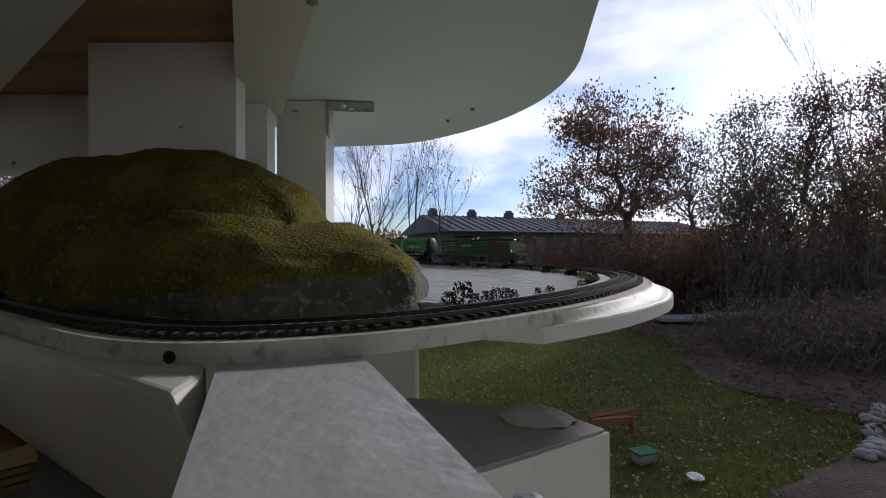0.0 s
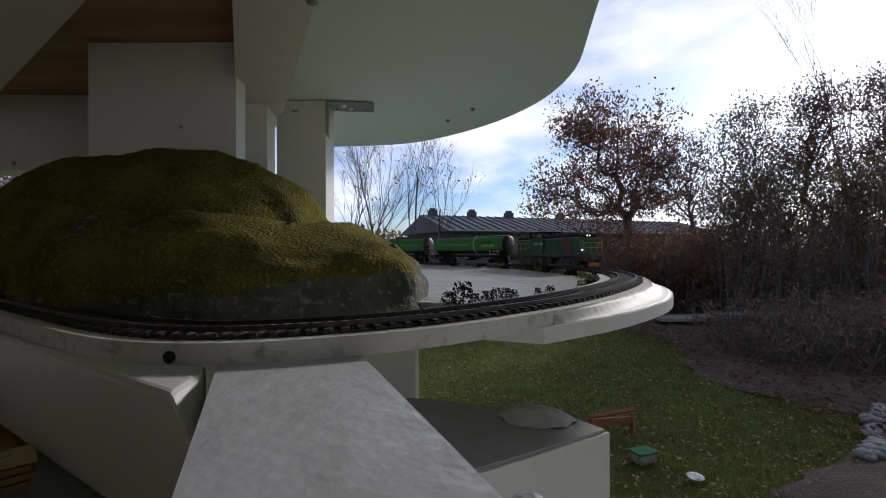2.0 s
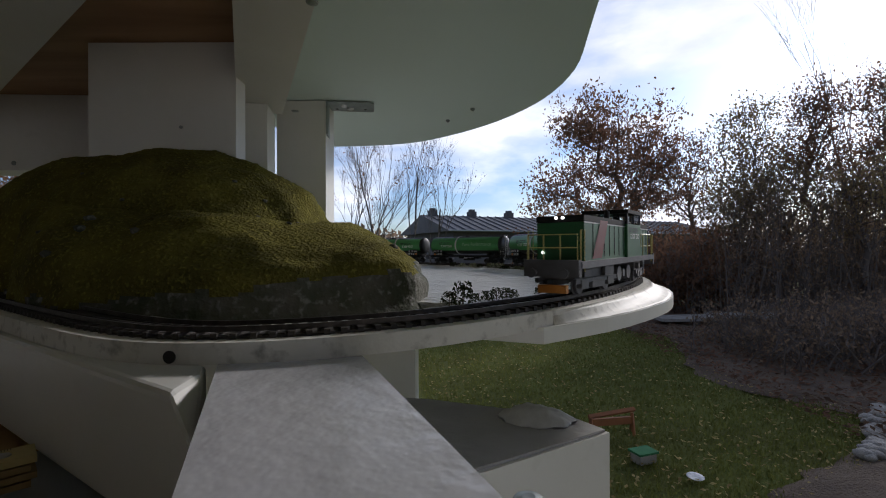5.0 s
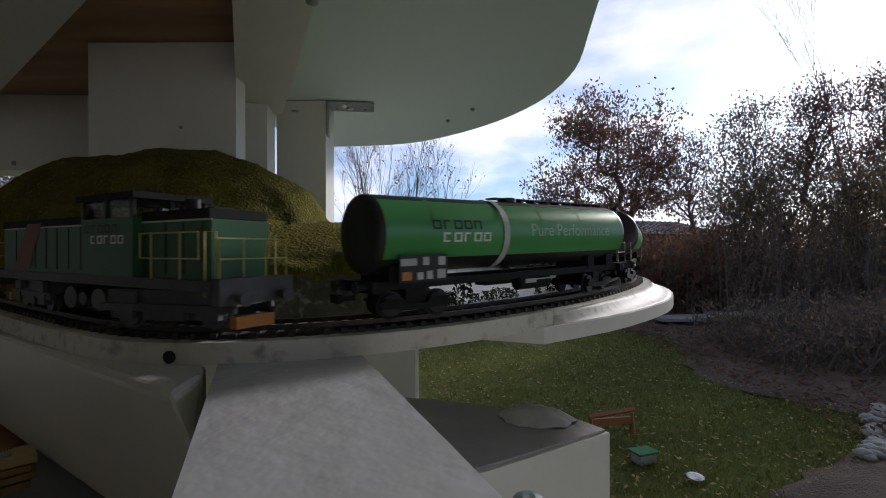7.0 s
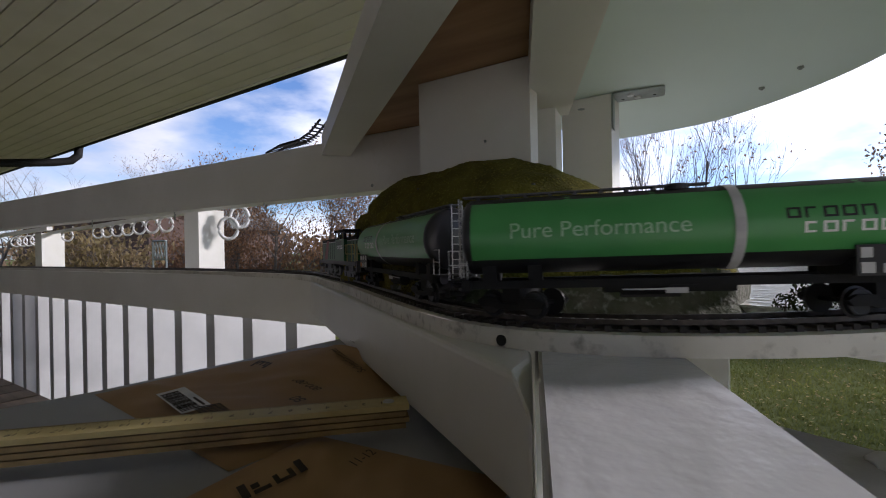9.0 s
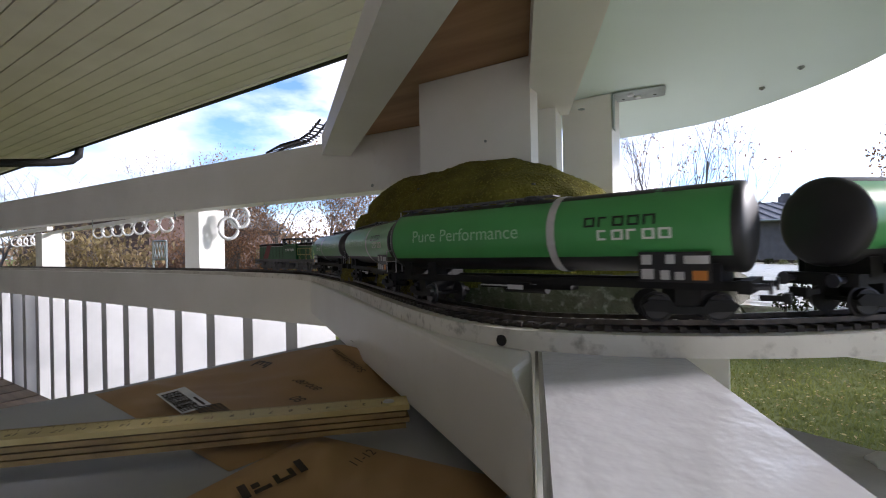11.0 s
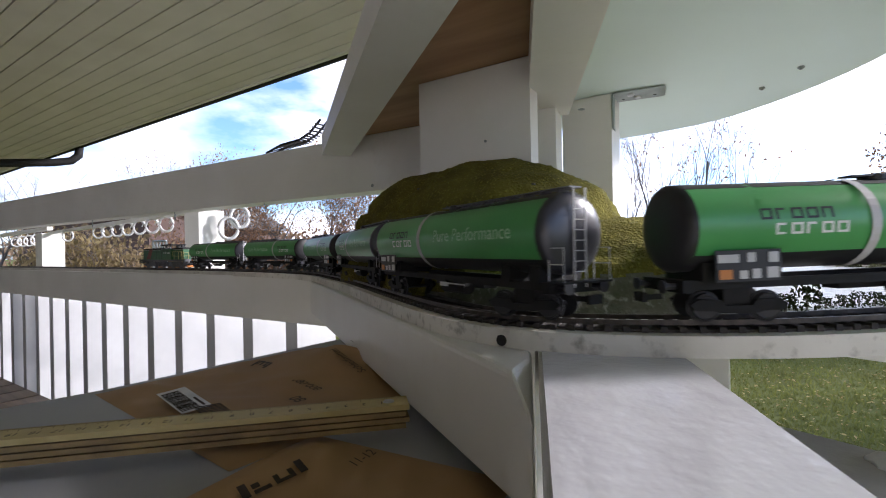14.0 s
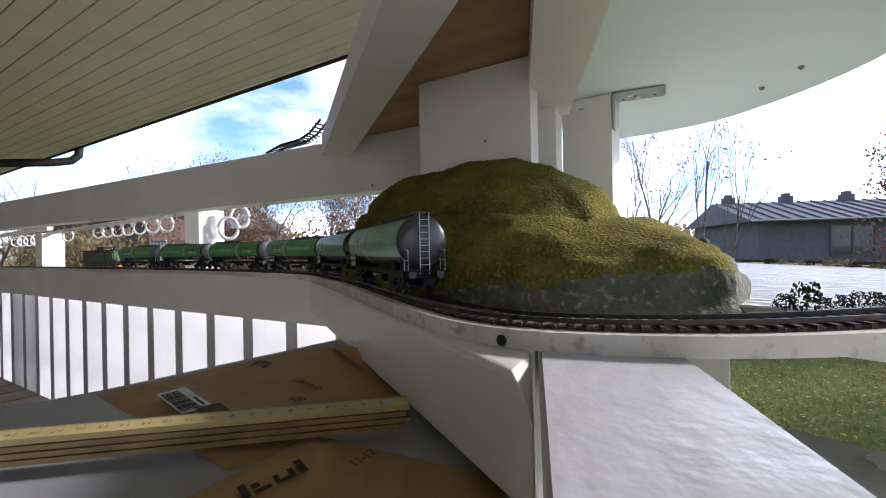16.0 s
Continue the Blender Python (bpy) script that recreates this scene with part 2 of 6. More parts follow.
def add_tube(bm, pts, radii, sides=6, cap=True):
    rings = []
    n = len(pts)
    pts = [Vector(p) for p in pts]
    if isinstance(radii, (int, float)):
        radii = [radii] * n
    for i, p in enumerate(pts):
        d = (pts[min(i + 1, n - 1)] - pts[max(i - 1, 0)]).normalized()
        a = d.cross(Vector((0, 0, 1)))
        if a.length < 0.05:
            a = d.cross(Vector((1, 0, 0)))
        a.normalize()
        b = d.cross(a)
        rings.append([bm.verts.new(p + (a * math.cos(k * 2 * math.pi / sides) + b * math.sin(k * 2 * math.pi / sides)) * radii[i])
                      for k in range(sides)])
    for r0, r1 in zip(rings, rings[1:]):
        for k in range(sides):
            bm.faces.new((r0[k], r0[(k + 1) % sides], r1[(k + 1) % sides], r1[k]))
    if cap:
        bm.faces.new(rings[0][::-1])
        bm.faces.new(rings[-1])


def add_lathe(bm, prof, seg=20, axis="x", m=None):
    """Turns (along, radius) pairs about the x or z axis."""
    rings = []
    made = []
    for a, r in prof:
        if r < 1e-6:
            v = [bm.verts.new((a, 0, 0) if axis == "x" else (0, 0, a))]
        else:
            v = [bm.verts.new((a, r * math.cos(2 * math.pi * k / seg), r * math.sin(2 * math.pi * k / seg)) if axis == "x"
                              else (r * math.cos(2 * math.pi * k / seg), r * math.sin(2 * math.pi * k / seg), a)) for k in range(seg)]
        rings.append(v)
        made += v
    for r0, r1 in zip(rings, rings[1:]):
        for k in range(seg):
            j = (k + 1) % seg
            if len(r0) == 1:
                bm.faces.new((r0[0], r1[j], r1[k]))
            elif len(r1) == 1:
                bm.faces.new((r0[k], r0[j], r1[0]))
            else:
                bm.faces.new((r0[k], r0[j], r1[j], r1[k]))
    if m is not None:
        for v in made:
            v.co = m @ v.co


def soft_edges(bm, width, seg=2):
    es = [e for e in bm.edges if len(e.link_faces) == 2 and e.calc_face_angle(0) > 0.5]
    bmesh.ops.bevel(bm, geom=es, offset=width, segments=seg, profile=0.6, affect="EDGES", clamp_overlap=True)


def mesh_of(bm, name, material, smooth=False):
    bmesh.ops.recalc_face_normals(bm, faces=bm.faces[:])
    me = bpy.data.meshes.new(name)
    if smooth:
        for f in bm.faces:
            f.smooth = True
    bm.to_mesh(me)
    bm.free()
    me.materials.append(material)
    return me


def part(name, bm, material, parent=None, label="", m=None, smooth=False):
    ob = new(name, mesh_of(bm, name, material, smooth))
    if m is not None:
        ob.matrix_basis = m
    if parent is not None:
        ob.parent = parent
    if label:
        ob["label"] = label
    return ob


def piece(name, mesh, parent, m):
    ob = new(name, mesh)
    ob.matrix_basis = m
    ob.parent = parent
    return ob


def raw(name, verts, faces, material, parent=None):
    me = bpy.data.meshes.new(name)
    me.from_pydata(verts, [], faces)
    me.materials.append(material)
    ob = new(name, me)
    if parent is not None:
        ob.parent = parent
    return ob


def holder(name, m, label, category, group=""):
    ob = new(name)
    ob.matrix_basis = m
    return tagged(ob, label, category, group)


def at(x, y, z=0.0, rz=0.0):
    return pose(x, y, z, 0, 0, rz)


def beam_between(name, a, b, width, z0, z1, material, label, category, bevel=0.003):
    """A straight timber whose plan runs from a to b."""
    ax, ay = a
    dx, dy = b[0] - ax, b[1] - ay
    ln = math.hypot(dx, dy)
    bm = bm_new()
    add_box(bm, 0, ln, -width / 2, width / 2, z0, z1)
    soft_edges(bm, bevel)
    ob = part(name, bm, material, None, m=pose(ax, ay, CZ, 0, 0, math.degrees(math.atan2(dy, dx))))
    return tagged(ob, label, category)


# ---------------------------------------------------------------- the line of the track
RAIL_Z = -0.034                 # rail top, from the lens
# plan and rail height of the line, from its far end round the loop to the straight
WAY = [(-1.30, 2.10, -0.0308), (-1.25, 1.80, -0.0308), (-1.15, 1.62, -0.0308), (-0.95, 1.50, -0.0308),
       (-0.682, 1.430, -0.0308), (-0.495, 1.348, -0.0308), (-0.308, 1.249, -0.0308), (-0.121, 1.122, -0.0308), (0.0, 1.029, -0.0308),
       (0.082, 0.952, -0.0305), (0.149, 0.865, -0.0298), (0.194, 0.762, -0.0288), (0.214, 0.667, -0.0283), (0.214, 0.577, -0.0279),
       (0.198, 0.497, -0.0276), (0.170, 0.427, -0.0273), (0.128, 0.358, -0.0278), (0.077, 0.294, -0.0287), (0.020, 0.247, -0.0303),
       (-0.028, 0.2195, -0.0316), (-0.081, 0.203, -0.0323), (-0.121, 0.2065, -0.0328), (-0.168, 0.230, -0.0326), (-0.262, 0.294, -0.0325),
       (-0.380, 0.378, -0.0329), (-0.475, 0.437, -0.0335), (-0.60, 0.512, -0.034), (-0.74, 0.545, -0.034), (-0.883, 0.560, -0.034),
       (-1.05, 0.568, -0.034), (-1.28, 0.572, -0.034), (-1.6, 0.568, -0.034), (-2.0, 0.560, -0.034), (-2.6, 0.545, -0.034)]


def smooth_line(pts, step=0.004):
    P = [Vector(p) for p in pts]
    out = []
    for i in range(len(P) - 1):
        p0, p1, p2, p3 = P[max(i - 1, 0)], P[i], P[i + 1], P[min(i + 2, len(P) - 1)]
        for k in range(24):
            t = k / 24
            out.append(0.5 * ((2 * p1) + (p2 - p0) * t + (2 * p0 - 5 * p1 + 4 * p2 - p3) * t * t + (3 * p1 - p0 - 3 * p2 + p3) * t ** 3))
    out.append(P[-1])
    for _ in range(60):
        out = [out[0]] + [(out[i - 1] + out[i] * 2 + out[i + 1]) / 4 for i in range(1, len(out) - 1)] + [out[-1]]
    acc = [0.0]
    for a, b in zip(out, out[1:]):
        acc.append(acc[-1] + math.hypot(b.x - a.x, b.y - a.y))
    n = int(acc[-1] / step)
    s = np.linspace(0, acc[-1], n)
    return s, np.interp(s, acc, [p.x for p in out]), np.interp(s, acc, [p.y for p in out]), np.interp(s, acc, [p.z for p in out])


LS, LX, LY, LZ = smooth_line(WAY)
TOTAL = LS[-1]


def on_line(s):
    return Vector((float(np.interp(s, LS, LX)), float(np.interp(s, LS, LY))))


def heading(s):
    a, b = on_line(max(s - 0.006, 0)), on_line(min(s + 0.006, TOTAL))
    return (b - a).normalized()


S_START = float(LS[np.argmin(np.hypot(LX + 0.682, LY - 1.430))])
S_LOW = float(LS[np.argmin(np.hypot(LX + 0.03, LY - 0.236))])
S_HIGH = float(LS[np.argmin(np.hypot(LX - 0.174, LY - 0.438))])


def rise(s):
    """How much higher than the straight the line lies."""
    return float(np.interp(s, LS, LZ)) - RAIL_Z


def ribbon(bm, off0, off1, z0, z1, s0=0.0, s1=None, step=0.01, shift=None):
    """A solid strip along the line between two sideways offsets (left is plus)."""
    s1 = TOTAL if s1 is None else s1
    n = max(2, int((s1 - s0) / step))
    rings = []
    for i in range(n + 1):
        s = s0 + (s1 - s0) * i / n
        p, d = on_line(s), heading(s)
        q = Vector((-d.y, d.x))
        a, b = p + q * off0, p + q * off1
        g = rise(s)
        rings.append([bm.verts.new((a.x, a.y, z0 + g)), bm.verts.new((b.x, b.y, z0 + g)), bm.verts.new((b.x, b.y, z1 + g)), bm.verts.new((a.x, a.y, z1 + g))])
    for r0, r1 in zip(rings, rings[1:]):
        for k in range(4):
            bm.faces.new((r0[k], r0[(k + 1) % 4], r1[(k + 1) % 4], r1[k]))
    bm.faces.new(rings[0][::-1])
    bm.faces.new(rings[-1])

# ---------------------------------------------------------------- ground
def ground_height(x, y):
    return 0.03 * noise.noise((x * 0.25, y * 0.25, 0.3))


def build_ground():
    vs, fs = [], []
    xs = np.concatenate([np.linspace(-400, -30, 8), np.linspace(-28, 28, 57), np.linspace(30, 400, 8)])
    ys = np.concatenate([np.linspace(-60, -2, 6), np.linspace(0, 50, 51), np.linspace(55, 900, 10)])
    for y in ys:
        for x in xs:
            vs.append((x, y, ground_height(x, y) if abs(x) < 40 and y < 60 else 0.0))
    w = len(xs)
    for j in range(len(ys) - 1):
        for i in range(w - 1):
            fs.append((j * w + i, j * w + i + 1, (j + 1) * w + i + 1, (j + 1) * w + i))
    g = raw("ground", vs, fs, M_GRASS)
    return tagged(g, "mown green lawn strewn with fallen leaves", "lawn", kind="structure")


build_ground()

# ---------------------------------------------------------------- timber frame of the layout
beam_between("lower_joist", (0.0225, -0.020), (-0.192, 0.510), 0.056, -0.136, -0.0453, M_WHITE_GLOSS,
             "glossy white painted timber joist under the track board", "joist", 0.005)
bm = bm_new()
add_prism(bm, [(-0.076, 0.139), (-0.0945, 0.183), (-0.542, 0.509), (-0.576, 0.472)], -0.0955, -0.0460)
_a, _b, _c = Vector((-0.0905, 0.174, -0.0459)), Vector((-0.0875, 0.1475, -0.0459)), Vector((-0.0758, 0.1388, -0.0620))
_n = (_b - _a).cross(_c - _a)                             # the near top corner is sawn off
_n *= 1 if _n.dot(Vector((-0.076, 0.139, -0.046)) - _a) > 0 else -1
bmesh.ops.bisect_plane(bm, geom=bm.verts[:] + bm.edges[:] + bm.faces[:], plane_co=_a, plane_no=_n, clear_outer=True)
bmesh.ops.holes_fill(bm, edges=[e for e in bm.edges if e.is_boundary])
soft_edges(bm, 0.0030, 3)
tagged(part("lower_joist", bm, M_WHITE, m=at(0, 0, CZ)), "white painted timber joist running along under the track", "joist")
beam_between("lower_beam", (-0.56, 0.570), (-3.2, 0.530), 0.052, -0.130, -0.0455, M_WHITE,
             "long white painted beam carrying the straight track", "beam")
beam_between("upper_beam", (-0.30, 0.605), (-3.2, 0.470), 0.045, 0.100, 0.1945, M_WHITE,
             "long white painted beam of the upper level with small hooks", "beam")
beam_between("upper_joist", (0.03, -0.02), (-0.215, 0.54), 0.050, 0.162, 0.1945, M_WHITE,
             "white painted joist under the upper board with screw heads", "joist")
beam_between("upper_joist", (-0.02, 0.105), (-0.590, 0.545), 0.047, 0.162, 0.1945, M_WHITE,
             "white painted joist fixed to the long upper beam", "joist")


def build_posts():
    bm = bm_new()
    add_box(bm, -0.332, -0.1935, 0.43, 0.450, -0.3, 0.1945)
    soft_edges(bm, 0.002)
    tagged(part("centre_block", bm, M_WHITE, m=at(0, 0, CZ)), "white painted boxed block rising from the mossy hill", "block")
    bm = bm_new()
    add_box(bm, -0.024, 0.019, 0, 0.045, 0.085, 0.1615)
    soft_edges(bm, 0.002)
    tagged(part("stud", bm, M_WHITE, m=pose(-0.2130, 0.505, CZ, 0, 0, 10)), "short white stud under the end of the joist", "stud")
    bm = bm_new()
    add_box(bm, -0.217, -0.153, 0.60, 0.645, -1.60, 0.1945)
    soft_edges(bm, 0.002)
    tagged(part("post", bm, M_WHITE, m=at(0, 0, CZ)), "white painted square post between the two levels", "post")
    bm = bm_new()
    add_box(bm, -0.095, -0.027, 0.44, 0.50, -1.60, -0.056)
    soft_edges(bm, 0.002)
    tagged(part("leg", bm, M_WHITE, m=at(0, 0, CZ)), "white painted table leg beneath the loop of track", "leg")


build_posts()


def rounded(pts, r=0.03, n=6):
    """The outline pts with its corners rounded."""
    out = []
    k = len(pts)
    for i in range(k):
        p, a, b = Vector(pts[i]), Vector(pts[i - 1]), Vector(pts[(i + 1) % k])
        ra = min(r, (a - p).length * 0.45)
        rb = min(r, (b - p).length * 0.45)
        s, e = p + (a - p).normalized() * ra, p + (b - p).normalized() * rb
        for j in range(n + 1):
            t = j / n
            out.append(tuple(s * (1 - t) ** 2 + p * 2 * t * (1 - t) + e * t * t))
    return out


UPPER = [(-0.185, 0.545), (-0.12, 0.40), (0.065, -0.02), (0.08, 0.05), (0.105, 0.25), (0.130, 0.40), (0.148, 0.50), (0.135, 0.60), (0.095, 0.690), (0.04, 0.765),
         (-0.045, 0.845), (-0.14, 0.870), (-0.25, 0.875), (-0.28, 0.62)]
bm = bm_new()
add_prism(bm, rounded(UPPER, 0.05, 4), 0.1955, 0.2065)
tagged(part("upper_board", bm, M_PALE, m=at(0, 0, CZ)), "pale green painted underside of the upper track board", "board")
bm = bm_new()
add_prism(bm, [(0.055, -0.02), (-0.13, 0.40), (-0.195, 0.545), (-0.29, 0.62), (-0.62, 0.585), (-0.61, 0.555), (0.0, 0.085)], 0.1956, 0.2056)
tagged(part("plywood_sheet", bm, M_PLY, m=at(0, 0, CZ)), "bare brown plywood sheet between the joists", "plywood")

# ---------------------------------------------------------------- track board, plate, pond
bm = bm_new()
ribbon(bm, -0.026, 0.021, -0.0472, -0.0385, step=0.012)
track_board = tagged(part("track_board", bm, M_FASCIA, m=at(0, 0, CZ)), "curved white painted strip of board carrying the track", "track board")


def plate_outline():
    pts = []
    for i in range(60):
        s = S_START + 0.15 + (S_LOW - 0.02 - S_START - 0.15) * i / 59
        p, d = on_line(s), heading(s)
        q = Vector((-d.y, d.x))
        o = -0.02 if p.x < 0.032 and p.y < 0.6 else 0.024 + 0.016 * max(0.0, min(1.0, (p.x - 0.05) / 0.10))
        pts.append(tuple(p + q * o))
    return pts


bm = bm_new()
add_prism(bm, plate_outline() + [(-0.02, 0.30), (-0.25, 0.35), (-0.40, 0.60)], -0.0505, -0.0418)
tagged(part("base_plate", bm, M_WHITE, m=at(0, 0, CZ)), "white painted base plate under the loop and pond", "base plate")


def filler_slope():
    """Smoothed filler between the edge of the track board and the plate."""
    bm = bm_new()
    rows = []
    s0, s1 = S_HIGH - 0.42, S_LOW - 0.085
    for i in range(70):
        s = s0 + (s1 - s0) * i / 69
        p, d = on_line(s), heading(s)
        q = Vector((-d.y, d.x))
        o = 0.0225 + 0.016 * max(0.0, min(1.0, (p.x - 0.05) / 0.10))
        prof = []
        for k in range(6):
            f = k / 5
            r = p + q * (0.0205 + (o - 0.0205) * f)
            prof.append(bm.verts.new((r.x, r.y, -0.0414 + (rise(s) + 0.0032) * (1 - f) ** 1.8 + 0.0005 * noise.noise((r.x * 60, r.y * 60, 0)))))
        a, b = p + q * 0.0205, p + q * o
        prof += [bm.verts.new((b.x, b.y, -0.0418)), bm.verts.new((a.x, a.y, -0.0418))]
        rows.append(prof)
    for r0, r1 in zip(rows, rows[1:]):
        for k in range(8):
            bm.faces.new((r0[k], r0[(k + 1) % 8], r1[(k + 1) % 8], r1[k]))
    bm.faces.new(rows[0][::-1])
    bm.faces.new(rows[-1])
    tagged(part("filler_slope", bm, M_FASCIA, m=at(0, 0, CZ), smooth=True), "smoothed white filler sloping from the track board to the plate", "filler")


filler_slope()


def build_pond():
    pts = []
    for i in range(50):
        s = S_START + 0.20 + (S_LOW - 0.10 - S_START - 0.20) * i / 49
        p, d = on_line(s), heading(s)
        q = Vector((-d.y, d.x))
        pts.append(tuple(p - q * 0.034))
    bm = bm_new()
    # pond surface; its whiteness is sky glare put into the colour
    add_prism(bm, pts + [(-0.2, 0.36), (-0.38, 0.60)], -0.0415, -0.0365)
    tagged(part("water", bm, M_WATER, m=at(0, 0, CZ)), "rippled glossy model pond, the sky's reflection put into its white colour", "pond", kind="structure")


build_pond()


# ---------------------------------------------------------------- mossy hill
def hill_radius(a):
    """Base radius by the angle in degrees, from +x counter-clockwise."""
    ks = [-180, -150, -125, -105, -90, -70, -50, -35, -20, 0, 30, 60, 90, 130, 160, 180]
    rs = [0.215, 0.175, 0.135, 0.155, 0.190, 0.225, 0.270, 0.300, 0.262, 0.225, 0.21, 0.22, 0.25, 0.25, 0.22, 0.185]
    return float(np.interp(a, ks, rs))


HILL_PROFILE = [(1.03, -0.046), (1.0, -0.036), (0.985, -0.022), (0.965, -0.010), (0.92, 0.000), (0.85, 0.009), (0.77, 0.018), (0.70, 0.0235), (0.625, 0.0245),
                (0.595, 0.036), (0.565, 0.049), (0.50, 0.062), (0.42, 0.071), (0.36, 0.080), (0.30, 0.086), (0.22, 0.091), (0.10, 0.094)]
HILL_STEEP = [(1.03, -0.046), (1.0, -0.036), (0.99, -0.022), (0.98, -0.006), (0.965, 0.008), (0.95, 0.020), (0.93, 0.032), (0.90, 0.042), (0.86, 0.043),
              (0.835, 0.053), (0.79, 0.060), (0.74, 0.067), (0.68, 0.074), (0.60, 0.081), (0.50, 0.087), (0.34, 0.092), (0.12, 0.094)]


def build_hill():
    cx, cy = -0.262, 0.475
    seg, sub = 220, 6
    prof = []
    for i in range(len(HILL_PROFILE) - 1):
        for k in range(sub):
            t = k / sub
            prof.append(tuple(u + (v - u) * t for u, v in zip(HILL_PROFILE[i] + HILL_STEEP[i], HILL_PROFILE[i + 1] + HILL_STEEP[i + 1])))
    prof.append(HILL_PROFILE[-1] + HILL_STEEP[-1])
    hill = holder("hill", at(0, 0, CZ), "mossy green model hill with a grey rock foot beside the track", "hill")
    grid = []
    for ra, za, rs, zs in prof:
        row = []
        for k in range(seg):
            a = -180 + 360 * k / seg
            ar = radians(a)
            rb = hill_radius(a)
            mixed = float(np.interp(a, [-180, -120, -85, -55, 40, 100, 180], [1, 0.9, 0.35, 0, 0, 1, 1]))
            r, z = ra + (rs - ra) * mixed, za + (zs - za) * mixed
            wob = 1 + 0.05 * noise.noise((math.cos(ar) * 2.2, math.sin(ar) * 2.2, z * 16)) + 0.02 * noise.noise((math.cos(ar) * 9, math.sin(ar) * 9, z * 60))
            zz = z
            x, y = cx + rb * r * wob * math.cos(ar), cy + rb * r * wob * math.sin(ar)
            n1 = noise.noise((x * 14, y * 14, 1.7)) * 0.006 + noise.noise((x * 55, y * 55, zz * 55)) * 0.0022 + noise.noise((x * 260, y * 260, zz * 260)) * 0.0010
            row.append((x + n1 * math.cos(ar) * 0.8, y + n1 * math.sin(ar) * 0.8, zz + n1 * (0.9 if z > -0.02 else 0.2)))
        grid.append(row)
    def bare(j, k):
        a = -180 + 360 * k / seg
        top = float(np.interp(a, [-180, -100, -75, -50, -20, 30, 180], [7, 5, 8, 13, 17, 14, 9]))
        return j < top + 6 * noise.noise((k * 0.16, 0.4, j * 0.05)) + 3 * noise.noise((k * 0.6, 2.4, 0))
    for name, rock, mt, lab in (("rock_foot", True, M_ROCK, "rough grey stone foot"), ("moss", False, M_MOSS, "yellow-green moss cover")):
        number, vs, fs = {}, [], []

        def corner(j, k):
            if (j, k) not in number:
                number[(j, k)] = len(vs)
                vs.append(grid[j][k])
            return number[(j, k)]
        for j in range(len(prof) - 1):
            for k in range(seg):
                if bare(j, k) == rock:
                    n = (k + 1) % seg
                    fs.append((corner(j, k), corner(j, n), corner(j + 1, n), corner(j + 1, k)))
        if not rock:
            vs.append((cx, cy, 0.095))
            tip, j = len(vs) - 1, len(prof) - 1
            for k in range(seg):
                fs.append((corner(j, k), corner(j, (k + 1) % seg), tip))
        ob = raw(name, vs, fs, mt, hill)
        ob["label"] = lab
        for q in ob.data.polygons:
            q.use_smooth = True
    return grid


HILL_GRID = build_hill()
_rp = random.Random(21)
for _k in range(14):
    _v = HILL_GRID[_rp.randint(20, 70)][int((180 - 120 + _rp.uniform(0, 95)) / 360 * 220)]
    bm = bm_new()
    bmesh.ops.create_icosphere(bm, subdivisions=2, radius=1)
    for v in bm.verts:
        v.co *= 1 + 0.3 * noise.noise(v.co * 1.4 + Vector((_k * 3, 0, 0)))
        v.co = Vector((v.co.x * 1.3, v.co.y, v.co.z * 0.8)) * _rp.uniform(0.0016, 0.0017) * (1 + 0.9 * (_k % 3 == 0))
    tagged(part("pebble", bm, M_ROCK, None, m=at(_v[0], _v[1], CZ + _v[2], _k * 40), smooth=True),
           "small pale pebble lying in the moss of the hill", "pebble", "pebbles on the hill")


# ---------------------------------------------------------------- the train
SCALE_TANK_R, TANK_Z = 0.0172, 0.0360


